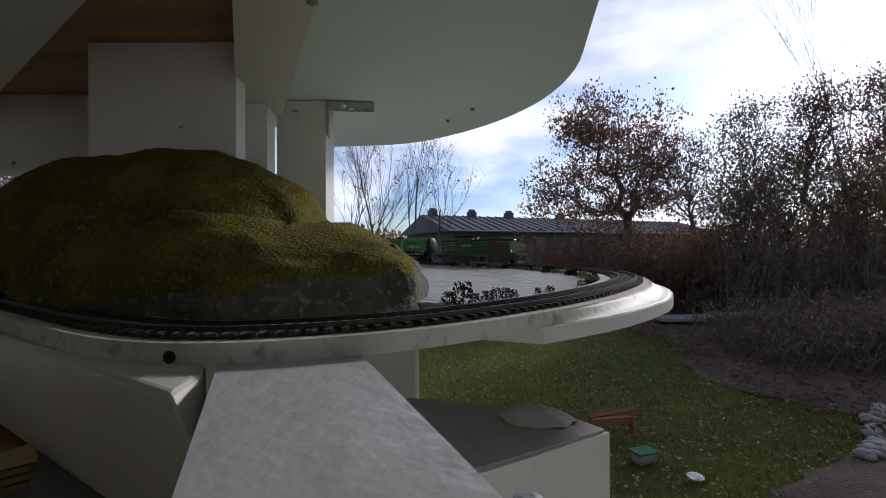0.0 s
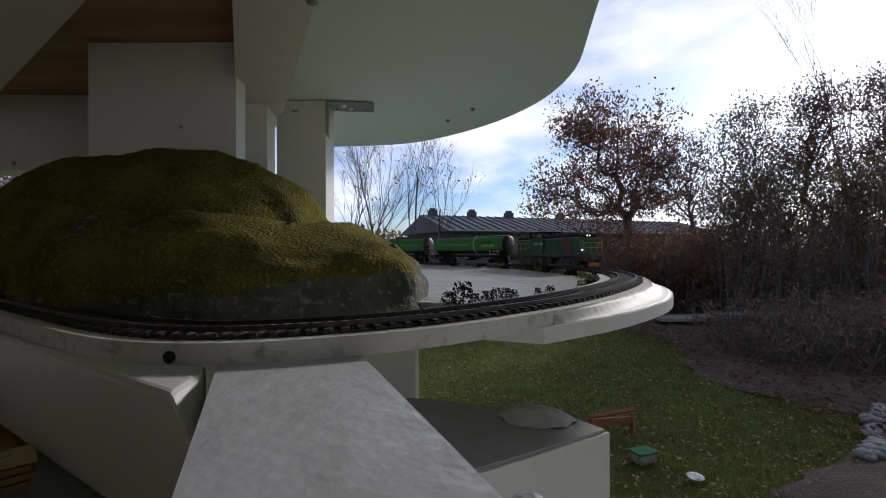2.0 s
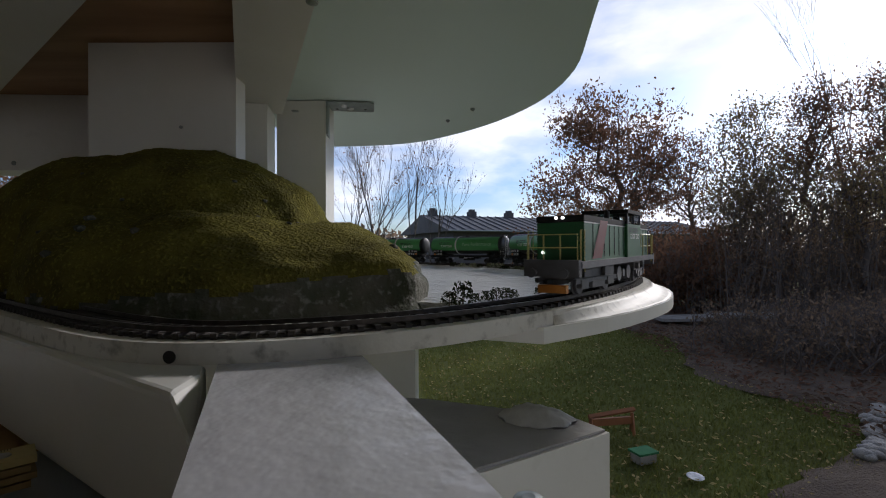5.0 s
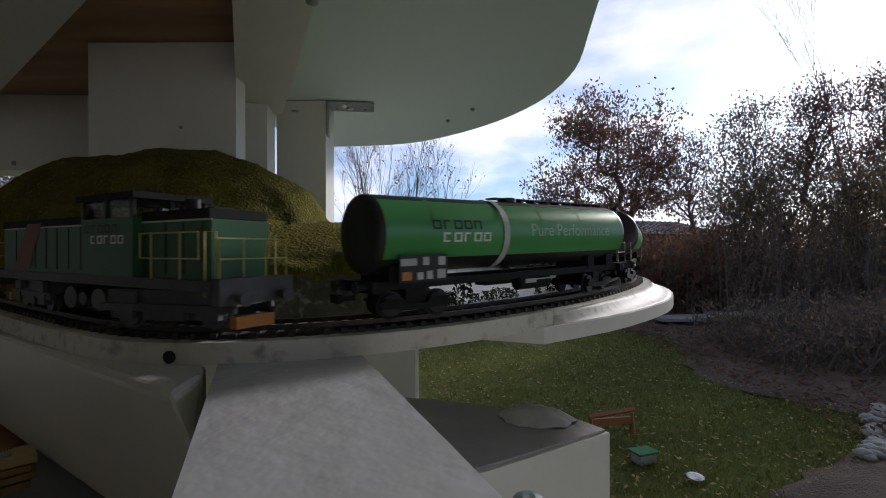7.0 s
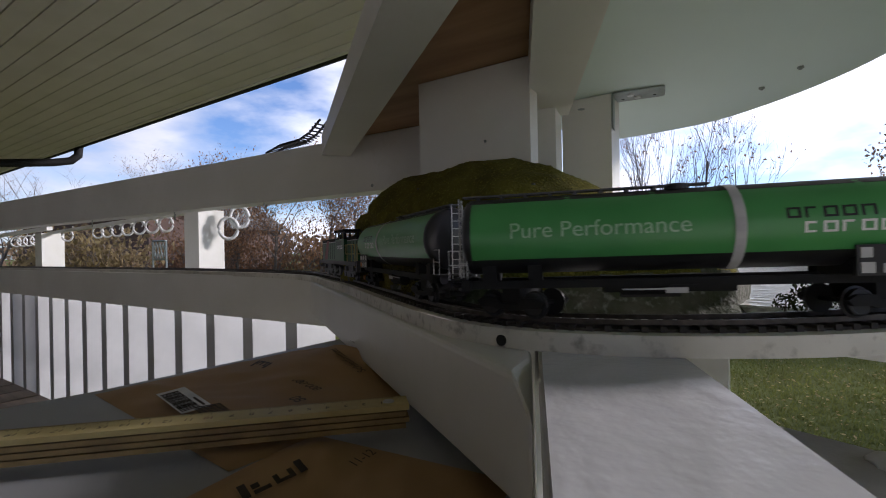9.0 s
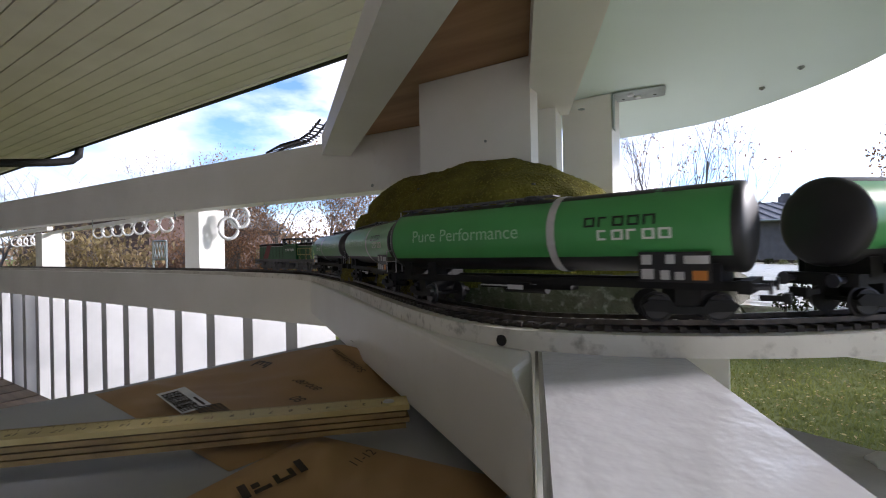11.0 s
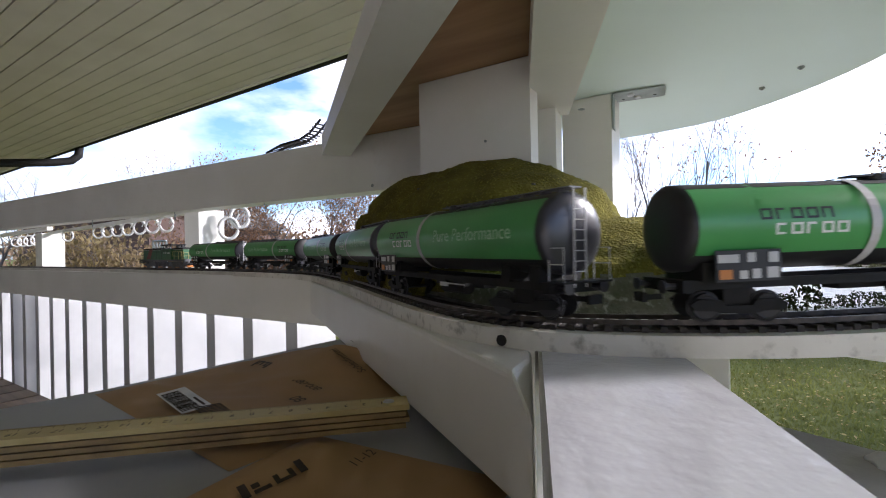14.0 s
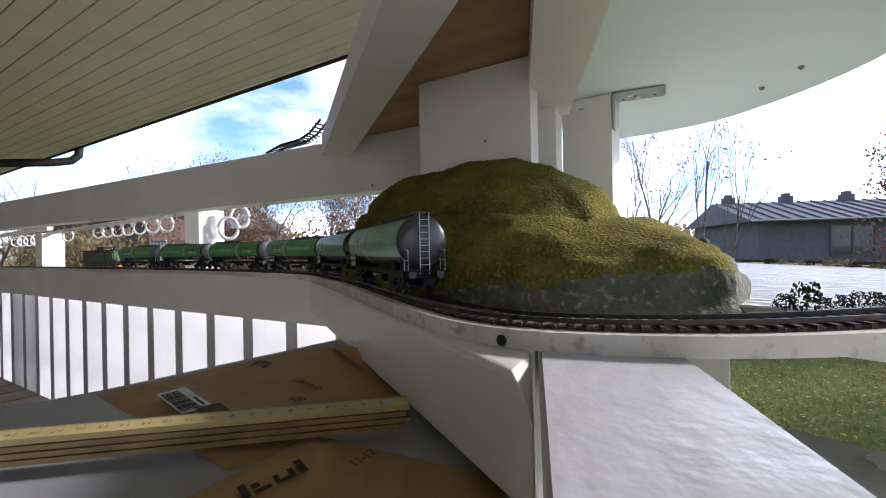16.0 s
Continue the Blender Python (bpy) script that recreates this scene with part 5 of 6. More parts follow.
bag1, on1 = paper_bag(-0.325, 0.225, TZ, -5, 0.210, 0.190, 0.007, 3.1, "brown kraft paper abrasive bag with dark print", True)
print_on(bag1, on1, 0.76, 0.50, 176, words("800-080", 0.0100))
print_on(bag1, on1, 0.80, 0.40, 176, words("80", 0.0125))
print_on(bag1, on1, 0.74, 0.74, 172, words("Schleifmittel", 0.0100))
MARK_BARS = [(0, 0.003, 0, 0.009), (0.0045, 0.011, 0, 0.0024), (0.0045, 0.0075, 0.0035, 0.0065), (0.013, 0.021, 0, 0.002), (0.013, 0.015, 0.002, 0.006), (0.019, 0.021, 0.002, 0.006), (0.023, 0.026, 0, 0.009)]
print_on(bag1, on1, 0.36, 0.56, 174, bars(M_INK, MARK_BARS, "mark"))
print_on(bag1, on1, 0.62, 0.90, 174, bars(M_INK, MARK_BARS, "mark"))
lab = print_on(bag1, on1, 0.63, 0.15, 176, bars(M_LABEL, [(0, 0.049, 0, 0.018)], "paper_label"))
_rl = random.Random(5)
_bars, _x = [], 0.003
while _x < 0.044:
    _w = _rl.choice((0.0004, 0.0006, 0.0009))
    _bars.append((_x, _x + _w, 0.006, 0.017))
    _x += _w + _rl.choice((0.0008, 0.0014))
bm = bm_new()
for a, b, c, d in _bars + [(0.004, 0.022, 0.0025, 0.004)]:
    add_box(bm, a, b, c, d, 0.0003, 0.0005)
part("bar_print", bm, M_INK, lab)
print_on(bag1, on1, 0.82, 0.14, 176, bars(M_INK, [(k * 0.0022, k * 0.0022 + 0.0012, 0, 0.016) for k in range(14)], "bar_print"))
bag2, on2 = paper_bag(-0.158, 0.080, TZ, 95, 0.200, 0.126, 0.006, 8.3, "brown kraft paper abrasive bag lying flat on the table")
print_on(bag2, on2, 0.84, 0.54, 0, words("11-12", 0.0075))
print_on(bag2, on2, 0.63, 0.73, -20, bars(M_INK, [(a * 1.1, b * 1.1, c, d) for a, b, c, d in MARK_BARS], "mark"))


def folding_rule():
    r = holder("folding_rule", pose(-0.263, 0.120, TZ + 0.0072, 0, 0, 45), "yellow wooden folding rule folded in layers on the bags", "folding rule")
    for k in range(4):
        bm = bm_new()
        off = (k % 2) * 0.002
        add_box(bm, -0.165 + off, 0.115 + off, -0.008, 0.008, k * 0.0034, k * 0.0034 + 0.0026 + (0.0004 if k == 3 else 0.0))
        soft_edges(bm, 0.0004, 1)
        part("segment", bm, M_RULE if k == 3 else M_RULE_EDGE, r, "yellow printed top segment" if k == 3 else "")
    zt = 3 * 0.0034 + 0.0031
    bm = bm_new()
    for k in range(240):
        x = -0.130 + k * 0.001
        ln = 0.0045 if k % 10 == 0 else (0.0034 if k % 5 == 0 else 0.0022)
        add_box(bm, x, x + 0.00022, 0.0078 - ln, 0.0078, zt, zt + 0.0001)
    tagged(part("tick_mark", bm, M_INK, r), kind="stuff")
    for k in range(24):
        flat_text(str(24 - k), 0.0055, M_RED if (24 - k) % 10 == 0 else M_INK, r, pose(-0.1285 + k * 0.01, -0.001, zt, 0, 0, 180) @ at(-0.0018, -0.0015), "numeral")
    bm = bm_new()
    add_box(bm, -0.136, -0.110, -0.0083, -0.0078, 0.001, 0.0062)
    part("hinge", bm, M_DARK, r, "dark metal hinge")
    for x in (-0.123, 0.106):
        bm = bm_new()
        add_lathe(bm, [(0, 0), (0, 0.0035), (0.0006, 0.003), (0.0008, 0)], 12, "z", m=at(x, 0, zt - 0.0002))
        part("rivet", bm, M_SILVER, r)


folding_rule()


# ---------------------------------------------------------------- trees
def grow(seed, height, spread, trunk_r, levels=4, lean=0.0, low=0.25, kids=(3, 4), up=0.5, first=None):
    """Branches as (points, radii); tips for the leaves."""
    rnd = random.Random(seed)
    branches, tips = [], []

    def shoot(p, d, ln, r, lv):
        pts, rad = [p], [r]
        n = 5 if lv < 2 else 3
        dd = d.copy()
        for i in range(n):
            dd = (dd + Vector((rnd.uniform(-1, 1), rnd.uniform(-1, 1), rnd.uniform(-0.4, 0.7))) * 0.16).normalized()
            pts.append(pts[-1] + dd * ln / n)
            rad.append(r * (1 - 0.65 * (i + 1) / n))
        branches.append((pts, rad, lv))
        if lv >= levels:
            tips.extend(pts[1:])
            return
        if lv == levels - 1:
            tips.extend(pts[2:])
        m = rnd.randint(*kids) + (2 if lv == 0 else 0)
        for k in range(m):
            f = low + (1 - low) * (k + rnd.random()) / m if lv == 0 else rnd.uniform(0.35, 1.0)
            i = min(n - 1, int(f * n))
            q = pts[i].lerp(pts[i + 1], f * n - i)
            a = rnd.uniform(0, 6.283)
            side = Vector((math.cos(a), math.sin(a), 0))
            nd = (dd * up + side * spread + Vector((0, 0, rnd.uniform(0.0, 0.5)))).normalized()
            shoot(q, nd, ln * rnd.uniform(0.5, 0.72), max(rad[i] * 0.6, 0.004), lv + 1)

    shoot(Vector((0, 0, -0.05)), Vector((lean, 0, 1)).normalized(), first or height * 0.62, trunk_r, 0)
    return branches, tips, rnd


def branch_mesh(branches, pick):
    bm = bm_new()
    for pts, rad, lv in branches:
        if pick(lv):
            add_tube(bm, pts, rad, 7 if lv == 0 else (4 if lv < 3 else 3), cap=False)
    return bm


def leaf_mesh(tips, rnd, count, size, cloud):
    vs, fs = [], []
    for _ in range(count):
        c = rnd.choice(tips) + Vector((rnd.gauss(0, cloud), rnd.gauss(0, cloud), rnd.gauss(0, cloud * 0.8)))
        e = Euler((rnd.uniform(0, 6.28), rnd.uniform(0, 6.28), rnd.uniform(0, 6.28))).to_matrix()
        s = size * rnd.uniform(0.6, 1.3)
        i = len(vs)
        for q in ((-s, 0, 0), (-s * 0.1, -s * 0.55, s * 0.1), (s, 0, 0), (-s * 0.1, s * 0.55, s * 0.1)):
            vs.append(tuple(c + e @ Vector(q)))
        fs.append((i, i + 1, i + 2, i + 3))
    return vs, fs


def tree(x, y, seed, height, label, bark, leaf=None, leaves=0, leaf_size=0.07, cloud=0.25, spread=0.9, trunk_r=0.14, levels=4, kids=(3, 4), low=0.25, up=0.5, lean=0.0, category="tree", first=None):
    t = holder("tree", at(x, y, 0, seed * 37 % 360), label, category)
    br, tips, rnd = grow(seed, height, spread, trunk_r, levels, lean, low, kids, up, first)
    part("trunk", branch_mesh(br, lambda l: l == 0), bark, t, smooth=True)
    part("branch_work", branch_mesh(br, lambda l: l > 0), bark, t, "thin spreading limbs and twigs")
    if leaf:
        vs, fs = leaf_mesh(tips, rnd, leaves, leaf_size, cloud)
        raw("crown", vs, fs, leaf, t)
    return t


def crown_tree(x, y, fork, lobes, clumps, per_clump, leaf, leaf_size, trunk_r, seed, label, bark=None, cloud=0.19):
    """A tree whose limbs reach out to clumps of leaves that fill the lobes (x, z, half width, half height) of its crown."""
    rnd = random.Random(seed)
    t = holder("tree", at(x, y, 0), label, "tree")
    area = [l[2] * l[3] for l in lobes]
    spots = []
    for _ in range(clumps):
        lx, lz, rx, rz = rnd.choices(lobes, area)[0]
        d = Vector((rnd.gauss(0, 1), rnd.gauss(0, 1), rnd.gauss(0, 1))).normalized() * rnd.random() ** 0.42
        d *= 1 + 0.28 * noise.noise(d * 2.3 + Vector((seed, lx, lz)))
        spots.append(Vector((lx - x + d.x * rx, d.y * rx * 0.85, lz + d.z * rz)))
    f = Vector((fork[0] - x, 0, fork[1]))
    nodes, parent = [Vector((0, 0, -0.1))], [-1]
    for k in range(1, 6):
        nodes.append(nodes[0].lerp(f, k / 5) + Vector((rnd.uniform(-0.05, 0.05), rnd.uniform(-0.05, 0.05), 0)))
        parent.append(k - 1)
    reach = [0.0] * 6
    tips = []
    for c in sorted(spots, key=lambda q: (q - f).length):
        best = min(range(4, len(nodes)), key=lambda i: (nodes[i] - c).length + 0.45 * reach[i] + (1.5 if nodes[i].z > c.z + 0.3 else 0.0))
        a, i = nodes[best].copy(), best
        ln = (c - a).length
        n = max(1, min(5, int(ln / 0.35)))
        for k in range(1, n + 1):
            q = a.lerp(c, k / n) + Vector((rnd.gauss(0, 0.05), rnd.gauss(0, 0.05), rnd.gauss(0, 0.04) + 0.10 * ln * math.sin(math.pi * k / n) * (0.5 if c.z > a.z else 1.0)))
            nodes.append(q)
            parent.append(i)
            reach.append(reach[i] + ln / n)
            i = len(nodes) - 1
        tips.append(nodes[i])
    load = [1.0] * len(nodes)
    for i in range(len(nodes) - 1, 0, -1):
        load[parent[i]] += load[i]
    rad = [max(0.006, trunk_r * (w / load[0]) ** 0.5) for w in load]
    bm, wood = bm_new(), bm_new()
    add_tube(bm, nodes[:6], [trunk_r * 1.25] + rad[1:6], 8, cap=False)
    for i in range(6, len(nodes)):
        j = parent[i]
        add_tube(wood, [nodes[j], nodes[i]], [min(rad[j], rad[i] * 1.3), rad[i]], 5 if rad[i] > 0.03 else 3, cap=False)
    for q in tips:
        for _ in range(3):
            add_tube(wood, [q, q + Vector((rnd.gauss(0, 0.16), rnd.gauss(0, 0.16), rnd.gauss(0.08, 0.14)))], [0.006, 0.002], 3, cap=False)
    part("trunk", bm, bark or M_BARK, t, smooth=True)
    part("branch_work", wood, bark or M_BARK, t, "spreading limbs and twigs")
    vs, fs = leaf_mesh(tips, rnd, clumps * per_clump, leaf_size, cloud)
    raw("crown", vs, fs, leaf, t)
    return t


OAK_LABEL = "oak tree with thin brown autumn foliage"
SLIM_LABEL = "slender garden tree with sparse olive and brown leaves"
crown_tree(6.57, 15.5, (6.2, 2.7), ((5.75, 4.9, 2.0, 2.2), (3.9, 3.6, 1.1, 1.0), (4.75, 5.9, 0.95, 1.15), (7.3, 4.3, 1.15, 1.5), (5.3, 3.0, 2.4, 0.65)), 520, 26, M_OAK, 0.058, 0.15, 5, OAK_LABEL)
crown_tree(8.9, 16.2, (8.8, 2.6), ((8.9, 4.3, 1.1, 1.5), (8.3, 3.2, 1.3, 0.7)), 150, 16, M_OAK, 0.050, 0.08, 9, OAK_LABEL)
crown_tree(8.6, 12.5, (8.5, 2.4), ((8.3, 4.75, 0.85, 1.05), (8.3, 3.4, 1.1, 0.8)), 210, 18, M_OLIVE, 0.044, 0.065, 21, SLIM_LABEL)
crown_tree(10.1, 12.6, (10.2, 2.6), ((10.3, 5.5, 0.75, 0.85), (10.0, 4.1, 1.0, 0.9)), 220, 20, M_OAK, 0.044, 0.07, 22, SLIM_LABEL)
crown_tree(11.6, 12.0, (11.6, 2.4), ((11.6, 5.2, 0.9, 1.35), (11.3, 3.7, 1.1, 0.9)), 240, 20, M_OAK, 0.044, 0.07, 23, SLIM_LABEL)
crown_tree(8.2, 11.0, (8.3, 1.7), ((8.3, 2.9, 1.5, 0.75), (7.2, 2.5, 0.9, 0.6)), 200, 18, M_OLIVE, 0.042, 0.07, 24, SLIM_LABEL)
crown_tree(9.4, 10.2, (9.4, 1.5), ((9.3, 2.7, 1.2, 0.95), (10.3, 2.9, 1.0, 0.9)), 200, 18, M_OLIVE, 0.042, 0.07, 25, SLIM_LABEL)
tree(13.4, 14.2, 26, 8.6, "bare slender birch with thin twigs", M_BIRCH, None, 0, 0.05, 0.1, 0.5, 0.07, 4, (3, 4), 0.3, 1.0)
for k, (tx, ty, th) in enumerate(((-2.2, 17.0, 6.6), (-1.2, 16.2, 6.9), (-2.9, 18.0, 6.0), (-0.4, 18.0, 5.2), (-3.6, 17.0, 5.4))):
    tree(tx, ty, 40 + k, th, "bare slender birch with thin twigs", M_BIRCH, M_OAK, 90, 0.05, 0.1, 0.42, 0.055, 4, (3, 4), 0.2, 1.1)
for k, (tx, ty, th, mt, n) in enumerate(((-11.8, 7.5, 3.6, M_RUST, 7000), (-10.6, 7.9, 3.9, M_RUST, 7000), (-12.6, 7.2, 3.4, M_OAK, 6000), (-9.8, 8.6, 4.3, M_RUST, 9000), (-9.2, 9.8, 4.6, M_RUST, 9000),
                                         (-20.0, 9.6, 5.6, M_RUST, 1200), (-15.5, 8.6, 4.9, M_OAK, 900), (-24.0, 5.2, 6.0, M_OAK, 120), (-8.4, 10.8, 4.6, M_OAK, 5000), (-26.0, 6.6, 6.2, M_OAK, 150))):
    tree(tx, ty, 60 + k, th, "garden tree with russet autumn leaves", M_BARK, mt, int(n * 0.6), 0.030, 0.16, 0.75, 0.06, 4, (3, 4), 0.15, 0.7)


# ---------------------------------------------------------------- thickets and hedges, beyond counting
def thicket(name, spots, seed, h, stems, leaves, leaf, size, label):
    """Upright stems with twigs over a strip of ground, and small leaves among them."""
    rnd = random.Random(seed)
    bm = bm_new()
    tips = []
    for _ in range(stems):
        (x0, y0), (x1, y1), w = spots[rnd.randrange(len(spots))]
        t = rnd.random()
        p = Vector((x0 + (x1 - x0) * t + rnd.uniform(-w, w), y0 + (y1 - y0) * t + rnd.uniform(-w, w), 0))
        hh = h * rnd.uniform(0.45, 1.1)
        q = p + Vector((rnd.uniform(-0.3, 0.3), rnd.uniform(-0.3, 0.3), hh * 0.55))
        e = q + Vector((rnd.uniform(-0.4, 0.4), rnd.uniform(-0.4, 0.4), hh * 0.45))
        add_tube(bm, [p, q, e], [0.014, 0.009, 0.003], 3, cap=False)
        tips += [p.lerp(q, 0.5), q, q.lerp(e, 0.5), e]
        for _k in range(5):
            f = rnd.uniform(0.2, 1.0)
            a = p.lerp(q, f) if rnd.random() < 0.5 else q.lerp(e, f)
            b = a + Vector((rnd.uniform(-0.5, 0.5), rnd.uniform(-0.5, 0.5), rnd.uniform(0.1, 0.6))) * min(1.0, h / 2)
            add_tube(bm, [a, b], [0.006, 0.002], 3, cap=False)
            tips += [b, a.lerp(b, 0.6)]
    g = holder(name, at(0, 0, 0), label, "thicket")
    g["kind"] = "stuff"
    part("stems", bm, M_BARK, g)
    vs, fs = leaf_mesh(tips, rnd, leaves, size, 0.16 * min(1.0, h / 2))
    raw("foliage", vs, fs, leaf, g)


thicket("thicket", [((6.2, 9.6), (14.0, 12.5), 0.9), ((7.0, 11.0), (15.0, 14.5), 1.0)], 1, 3.0, 620, 19000, M_HEDGE, 0.042, "dense brown thicket of shrubs behind the garden bed")
thicket("thicket", [((3.6, 11.5), (7.5, 11.0), 0.5), ((2.4, 13.5), (9.0, 13.0), 0.7)], 2, 1.9, 420, 17000, M_OAK, 0.055, "brown leafed hedge at the end of the lawn")
thicket("thicket", [((4.4, 7.0), (9.5, 8.3), 0.7), ((4.6, 6.2), (8.4, 6.2), 0.7)], 3, 0.75, 620, 12000, M_HEDGE, 0.028, "low withered perennials and twigs on the garden bed")
thicket("thicket", [((-7.5, 11.5), (-11.0, 8.8), 0.6), ((-11.0, 8.6), (-15.0, 7.2), 0.5)], 4, 1.9, 420, 15000, M_RUST, 0.055, "russet autumn hedge beyond the terrace")
thicket("thicket", [((-8.6, 3.3), (-12.5, 3.85), 0.25)], 5, 1.75, 260, 14000, M_OLIVE, 0.05, "clipped olive and yellow hedge beyond the terrace")


# ---------------------------------------------------------------- garden bed, border stones, leaves, grass
def bed():
    n = 40
    vs, fs = [], []
    rough = [(1.7, 2.2), (2.1, 2.95), (2.6, 3.25), (3.15, 3.5), (3.6, 3.9), (3.95, 4.3), (3.75, 4.65), (3.3, 5.0), (3.1, 5.4), (3.35, 6.4), (3.9, 7.6), (4.0, 8.3), (3.2, 9.6), (1.6, 10.8), (0.4, 11.8)]
    edge = []
    for (xa, ya), (xb, yb) in zip(rough, rough[1:]):
        for k in range(5):
            xx, yy = xa + (xb - xa) * k / 5, ya + (yb - ya) * k / 5
            edge.append((xx + 0.16 * noise.noise((xx * 3, yy * 3, 4.0)), yy))
    edge.append(rough[-1])
    for i, (x, y) in enumerate(edge):
        for k in range(n + 1):
            f = (k / n) ** 1.6
            xx, yy = x + f * (26 - x), y + f * (y * 0.1)
            vs.append((xx, yy, ground_height(xx, yy) + 0.012 + 0.05 * min(1, k / 4) + 0.03 * noise.noise((xx * 1.7, yy * 1.7, 2))))
    for i in range(len(edge) - 1):
        for k in range(n):
            a = i * (n + 1) + k
            fs.append((a, a + 1, a + n + 2, a + n + 1))
    b = raw("garden_bed", vs, fs, M_SOIL)
    tagged(b, "dark earth garden bed with withered leaves", "garden bed", kind="structure")


bed()


def stones():
    meshes = []
    for k in range(5):
        bm = bm_new()
        bmesh.ops.create_icosphere(bm, subdivisions=2, radius=1)
        for v in bm.verts:
            v.co *= 1 + 0.25 * noise.noise(v.co * 1.3 + Vector((k * 5, 0, 0)))
            v.co.z *= 0.65
        meshes.append(mesh_of(bm, "border_stone", M_STONE, True))
    rnd = random.Random(4)
    for k in range(46):
        t = k / 45
        x = float(np.interp(t, [0, 0.35, 0.6, 1], [3.15, 3.45, 3.75, 4.2])) + rnd.uniform(-0.05, 0.05)
        y = float(np.interp(t, [0, 0.35, 0.6, 1], [3.4, 3.65, 4.0, 4.45])) + rnd.uniform(-0.05, 0.05)
        s = rnd.uniform(0.030, 0.062)
        ob = new("border_stone", meshes[k % 5])
        ob.matrix_basis = Matrix.LocRotScale((x, y, 0.05 + s * 0.3), Euler((0, 0, rnd.uniform(0, 6))), (s * 1.2, s, s))
        tagged(ob, "rounded pale grey stone edging the garden bed", "stone", "stones edging the bed")


stones()


def litter():
    rnd = random.Random(8)
    vs, fs = [], []

    def leaf(x, y, z, s):
        e = Euler((rnd.uniform(-0.5, 0.5), rnd.uniform(-0.5, 0.5), rnd.uniform(0, 6.28))).to_matrix()
        i = len(vs)
        for q in ((-s, 0, 0), (-s * 0.2, -s * 0.5, s * 0.15), (s, 0, 0.1 * s), (-s * 0.2, s * 0.5, s * 0.15)):
            vs.append(tuple(Vector((x, y, z)) + e @ Vector(q)))
        fs.append((i, i + 1, i + 2, i + 3))
    for _ in range(9500):
        y = 1.6 + 10.5 * rnd.random() ** 1.3
        x = rnd.uniform(-0.6 * y - 1, 0.9 * y + 0.6)
        leaf(x, y, ground_height(x, y) + 0.040, rnd.uniform(0.010, 0.025))
    tagged(raw("fallen_leaves", vs, fs, M_FALLEN), "scattered yellow and brown fallen leaves on the lawn", "leaves", kind="stuff")
    vs.clear()
    fs.clear()
    for _ in range(16000):
        y = 2.2 + 9 * rnd.random()
        x = 3.3 + rnd.random() * 8
        leaf(x, y, ground_height(x, y) + 0.07 + rnd.random() * 0.05, rnd.uniform(0.02, 0.05))
    tagged(raw("fallen_leaves", vs, fs, M_OAK), "brown fallen leaves covering the garden bed", "leaves", kind="stuff")


litter()


def grass():
    rnd = random.Random(6)
    vs, fs = [], []
    for _ in range(85000):
        y = 1.3 + 9.0 * rnd.random() ** 1.5
        x = rnd.uniform(-0.25 * y - 0.6, 0.86 * y + 0.5)
        if x < -1.0:
            continue
        z = ground_height(x, y) - 0.004
        a, h, w = rnd.uniform(0, 6.28), rnd.uniform(0.02, 0.05), rnd.uniform(0.003, 0.006) * (1 + y * 0.15)
        dx, dy = math.cos(a) * w, math.sin(a) * w
        lx, ly = rnd.uniform(-0.02, 0.02), rnd.uniform(-0.02, 0.02)
        i = len(vs)
        vs += [(x - dx, y - dy, z), (x + dx, y + dy, z), (x + lx, y + ly, z + h)]
        fs.append((i, i + 1, i + 2))
    tagged(raw("grass", vs, fs, M_BLADE), "short green grass blades of the lawn", "grass", kind="stuff")


grass()


def a_frame():
    f = holder("wooden_trestle", at(1.42, 3.90, -0.24, 10), "small folded orange wooden trestle on the lawn", "trestle")
    def bar(nm, a, b, r):
        bm = bm_new()
        add_tube(bm, [a, b], r, 4)
        part(nm, bm, M_WOODORANGE, f)
    bar("top_rail", (-0.20, 0, 0.42), (0.22, 0, 0.46), 0.022)
    for x in (-0.18, 0.20):
        bar("leg", (x, 0, 0.43), (x - 0.04, -0.14, 0.0), 0.014)
        bar("leg", (x, 0, 0.43), (x + 0.05, 0.12, 0.0), 0.014)
    bm = bm_new()
    add_box(bm, -0.17, 0.19, -0.012, 0.012, 0.34, 0.40)
    part("panel", bm, M_WOODORANGE, f)


a_frame()


def green_box():
    g = holder("green_box", at(1.48, 3.40, 0.02, 20), "small green painted box with a pale front lying on the lawn", "box")
    bm = bm_new()
    add_prism(bm, [(-0.075, -0.05), (0.075, -0.05), (0.075, 0.05), (-0.075, 0.05)], 0.0, 0.07)
    soft_edges(bm, 0.006)
    part("body", bm, M_STONE, g)
    bm = bm_new()
    add_prism(bm, [(-0.088, -0.062), (0.088, -0.062), (0.088, 0.062), (-0.088, 0.062)], 0.0705, 0.085)
    soft_edges(bm, 0.005)
    part("lid", bm, M_GREENPAINT, g, "green painted lid")


green_box()


def saucer():
    bm = bm_new()
    add_lathe(bm, [(0.0, 0.0), (0.0, 0.03), (0.012, 0.055), (0.014, 0.055), (0.004, 0.028), (0.003, 0.0)], 20, "z")
    tagged(part("saucer", bm, M_LABEL, None, m=pose(1.70, 3.10, 0.045, 4, 0, 0), smooth=True), "small white saucer lying in the grass", "saucer")


saucer()


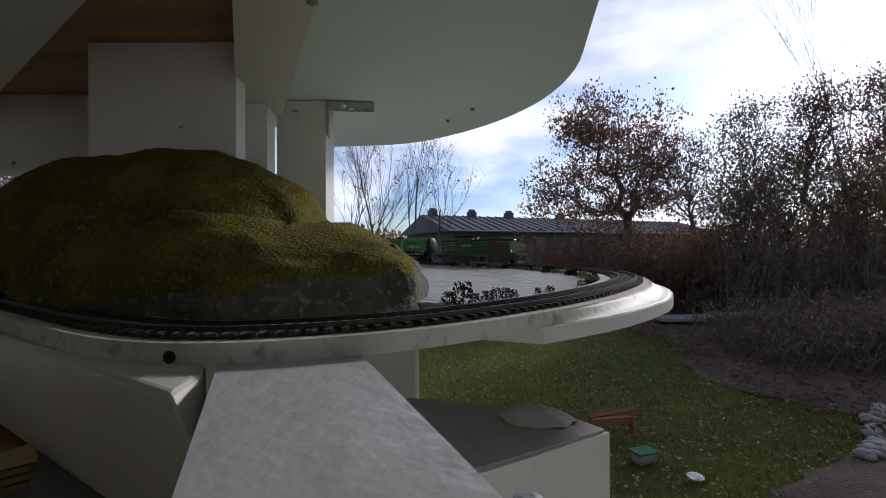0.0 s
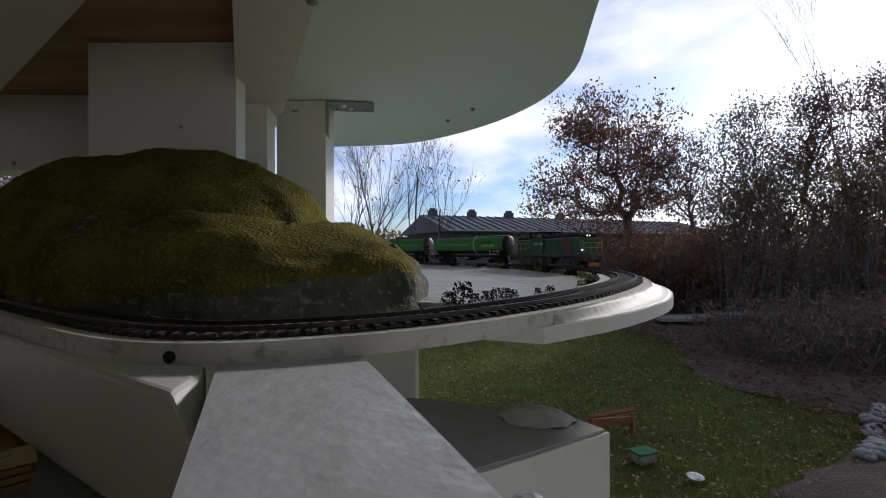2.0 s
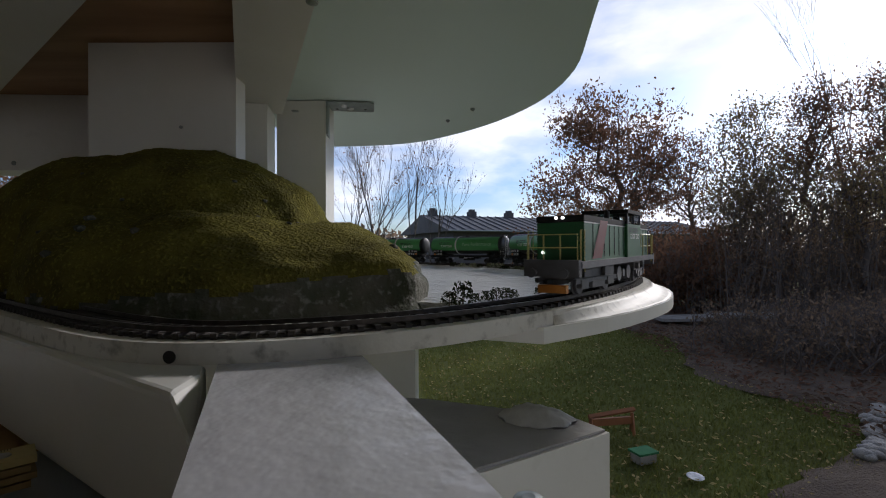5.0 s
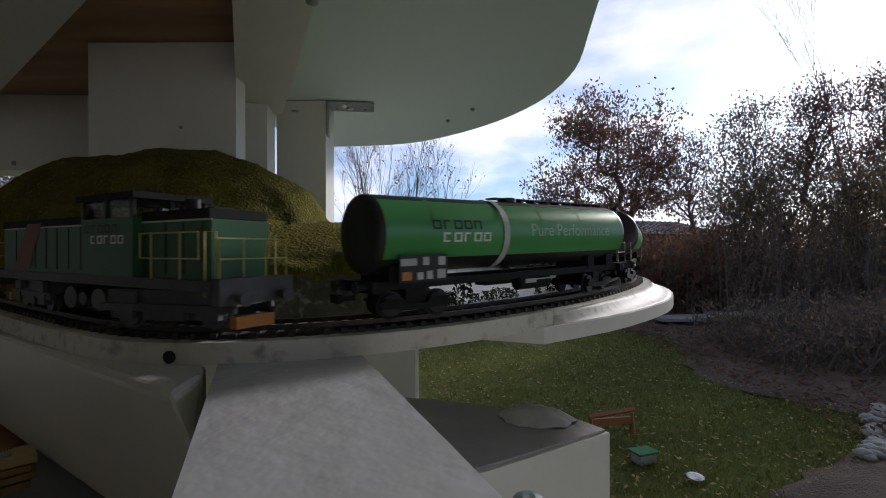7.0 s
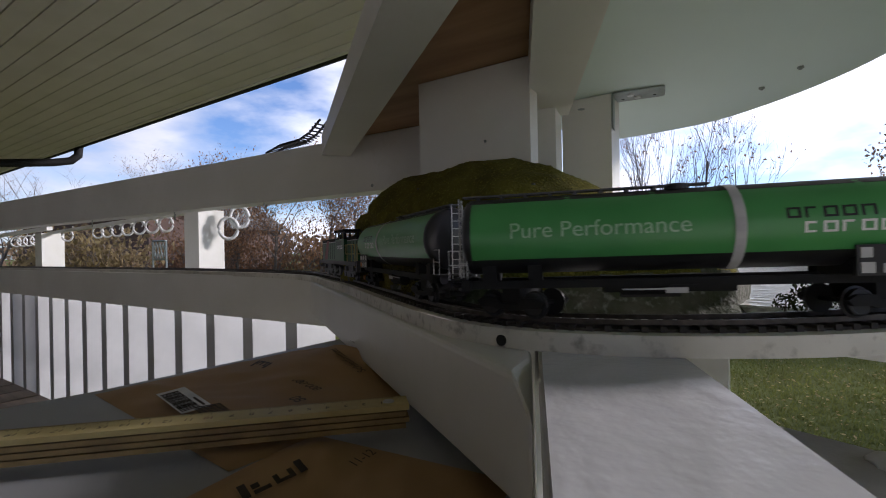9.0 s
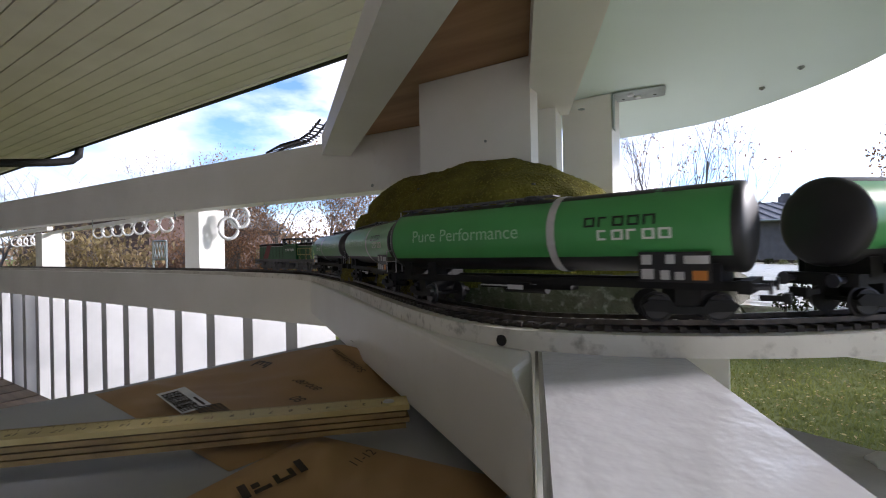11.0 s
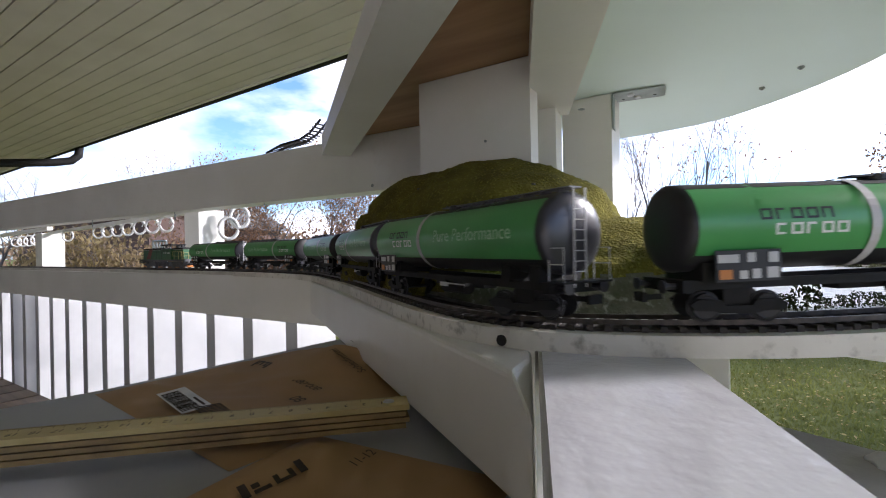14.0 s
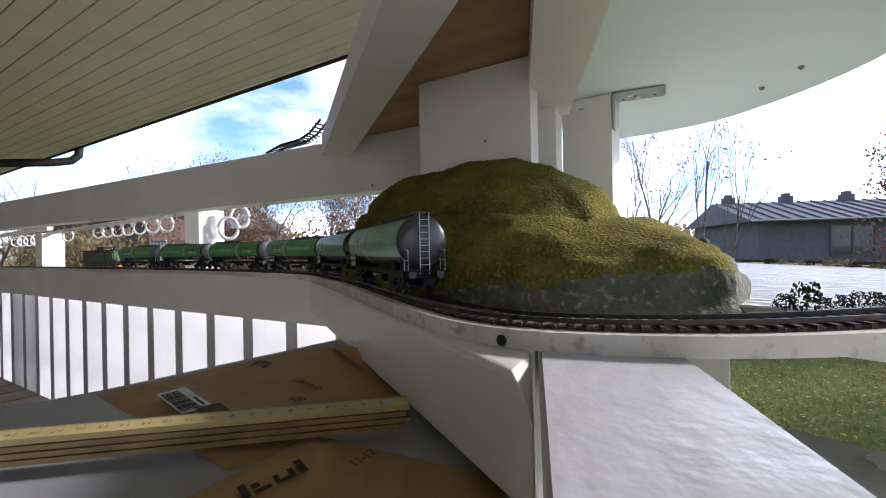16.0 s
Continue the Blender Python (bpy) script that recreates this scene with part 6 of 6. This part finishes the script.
def flagstones():
    bm = bm_new()
    add_prism(bm, rounded([(-0.7, -0.25), (0.7, -0.3), (0.8, 0.25), (-0.6, 0.3)], 0.1, 3), 0.0, 0.06)
    one = mesh_of(bm, "flagstone", M_STONE)
    for k, (x, y, r) in enumerate(((5.0, 9.4, 8), (6.3, 9.8, -6), (7.4, 10.2, 14))):
        ob = new("flagstone", one)
        ob.matrix_basis = at(x, y, 0.14, r)
        tagged(ob, "flat pale flagstone by the hedge", "flagstone", "flagstones by the hedge")


flagstones()


# ---------------------------------------------------------------- houses
def house(x, y, rz, lx, ly, eave, ridge, wall_m, label, windows, chimneys, hip=False):
    h = holder("house", at(x, y, 0, rz), label, "house")
    bm = bm_new()
    add_box(bm, 0, lx, 0, ly, -0.1, eave)
    part("wall", bm, wall_m, h)
    bm = bm_new()
    o = 0.45
    a = [(-o, -o, eave - 0.05), (lx + o, -o, eave - 0.05), (lx + o, ly + o, eave - 0.05), (-o, ly + o, eave - 0.05)]
    r = [(ly * 0.45 if hip else -o, ly / 2, ridge), (lx - ly * 0.45 if hip else lx + o, ly / 2, ridge)]
    vb = [bm.verts.new(p) for p in a]
    vr = [bm.verts.new(p) for p in r]
    for f in ((vb[0], vb[1], vr[1], vr[0]), (vb[2], vb[3], vr[0], vr[1]), (vb[1], vb[2], vr[1]), (vb[3], vb[0], vr[0]), (vb[3], vb[2], vb[1], vb[0])):
        bm.faces.new(f)
    rf = part("roof", bm, M_ROOF, h, "grey sheet roof")
    bm = bm_new()
    k = -o + 0.5
    while k < lx + o:
        t0 = Vector((k, -o, eave - 0.02))
        t1 = Vector((min(max(k, r[0][0]), r[1][0]), ly / 2, ridge + 0.03))
        if not hip or r[0][0] < k < r[1][0]:
            add_tube(bm, [t0, t1], 0.03, 4)
        k += 0.62
    part("roof_seam", bm, M_ROOF, rf)
    bm = bm_new()
    add_tube(bm, [(-o, -o - 0.04, eave - 0.03), (lx + o, -o - 0.04, eave - 0.03)], 0.06, 6)
    part("gutter", bm, M_GALV, rf)
    for cx in chimneys:
        bm = bm_new()
        add_box(bm, cx - 0.25, cx + 0.25, ly / 2 - 0.25, ly / 2 + 0.25, ridge - 0.5, ridge + 0.30)
        add_box(bm, cx - 0.16, cx + 0.16, ly / 2 - 0.16, ly / 2 + 0.16, ridge + 0.30, ridge + 0.45)
        part("chimney", bm, M_BRICK, rf, "dark brick chimney")
    for wx, ww, wz0, wz1 in windows:
        bm = bm_new()
        add_box(bm, wx, wx + ww, -0.02, 0.1, wz0, wz1)
        w = part("window", bm, M_GLASS, h, "dark window")
        bm = bm_new()
        for q in ((wx - 0.07, wx, wz0 - 0.07, wz1 + 0.07), (wx + ww, wx + ww + 0.07, wz0 - 0.07, wz1 + 0.07), (wx, wx + ww, wz1, wz1 + 0.07), (wx, wx + ww, wz0 - 0.07, wz0)):
            add_box(bm, q[0], q[1], -0.06, 0.02, q[2], q[3])
        if ww > 1.3:
            add_box(bm, wx + ww / 2 - 0.04, wx + ww / 2 + 0.04, -0.06, -0.022, wz0, wz1)
        part("window_frame", bm, M_CHASSIS, w, "dark grey window frame")
    return h


house(0.6, 26.0, 23.5, 22.0, 8.0, 2.65, 3.80, M_BRICK, "low dark brick house with a grey roof and chimneys", [(3.0, 1.7, 1.0, 2.3), (5.6, 0.8, 1.0, 2.3), (8.2, 1.7, 1.0, 2.3), (11.0, 0.8, 1.0, 2.3), (13.5, 1.7, 1.0, 2.3)], (0.35, 3.2, 6.1, 10.5))
house(-23.5, 6.0, 12.6, 6.9, 2.6, 3.2, 3.7, M_REDBRICK, "red brick house with white windows beyond the hedge", [(1.2, 1.0, 1.1, 2.2), (3.6, 1.0, 1.1, 2.2)], (3.0,))
house(-34.0, 9.0, 8, 12.0, 7.0, 2.9, 4.6, M_REDBRICK, "distant brick house with a grey roof", [(2.2, 1.2, 1.2, 2.4), (6.0, 1.2, 1.2, 2.4), (9.0, 1.2, 1.2, 2.4)], (6.0,))


def far_woods():
    """A low ragged band of distant trees all round."""
    rnd = random.Random(12)
    vs, fs = [], []
    for _ in range(16000):
        a = rnd.uniform(-1.75, 1.1)
        d = rnd.uniform(42, 70)
        hmax = 3.2 + 1.6 * noise.noise((a * 9, 0.3, 0)) + 0.8 * noise.noise((a * 40, 0.9, 0))
        c = Vector((d * math.sin(a), d * math.cos(a), rnd.uniform(0, 1) ** 0.8 * hmax))
        e = Euler((rnd.uniform(0, 6.28), rnd.uniform(0, 6.28), rnd.uniform(0, 6.28))).to_matrix()
        s = rnd.uniform(0.15, 0.4)
        i = len(vs)
        for q in ((-s, 0, 0), (0, -s * 0.6, 0), (s, 0, 0), (0, s * 0.6, 0)):
            vs.append(tuple(c + e @ Vector(q)))
        fs.append((i, i + 1, i + 2, i + 3))
    tagged(raw("far_woods", vs, fs, M_HEDGE), "distant brown autumn woods along the horizon", "woods", kind="stuff")


far_woods()
sleepers()

motions()
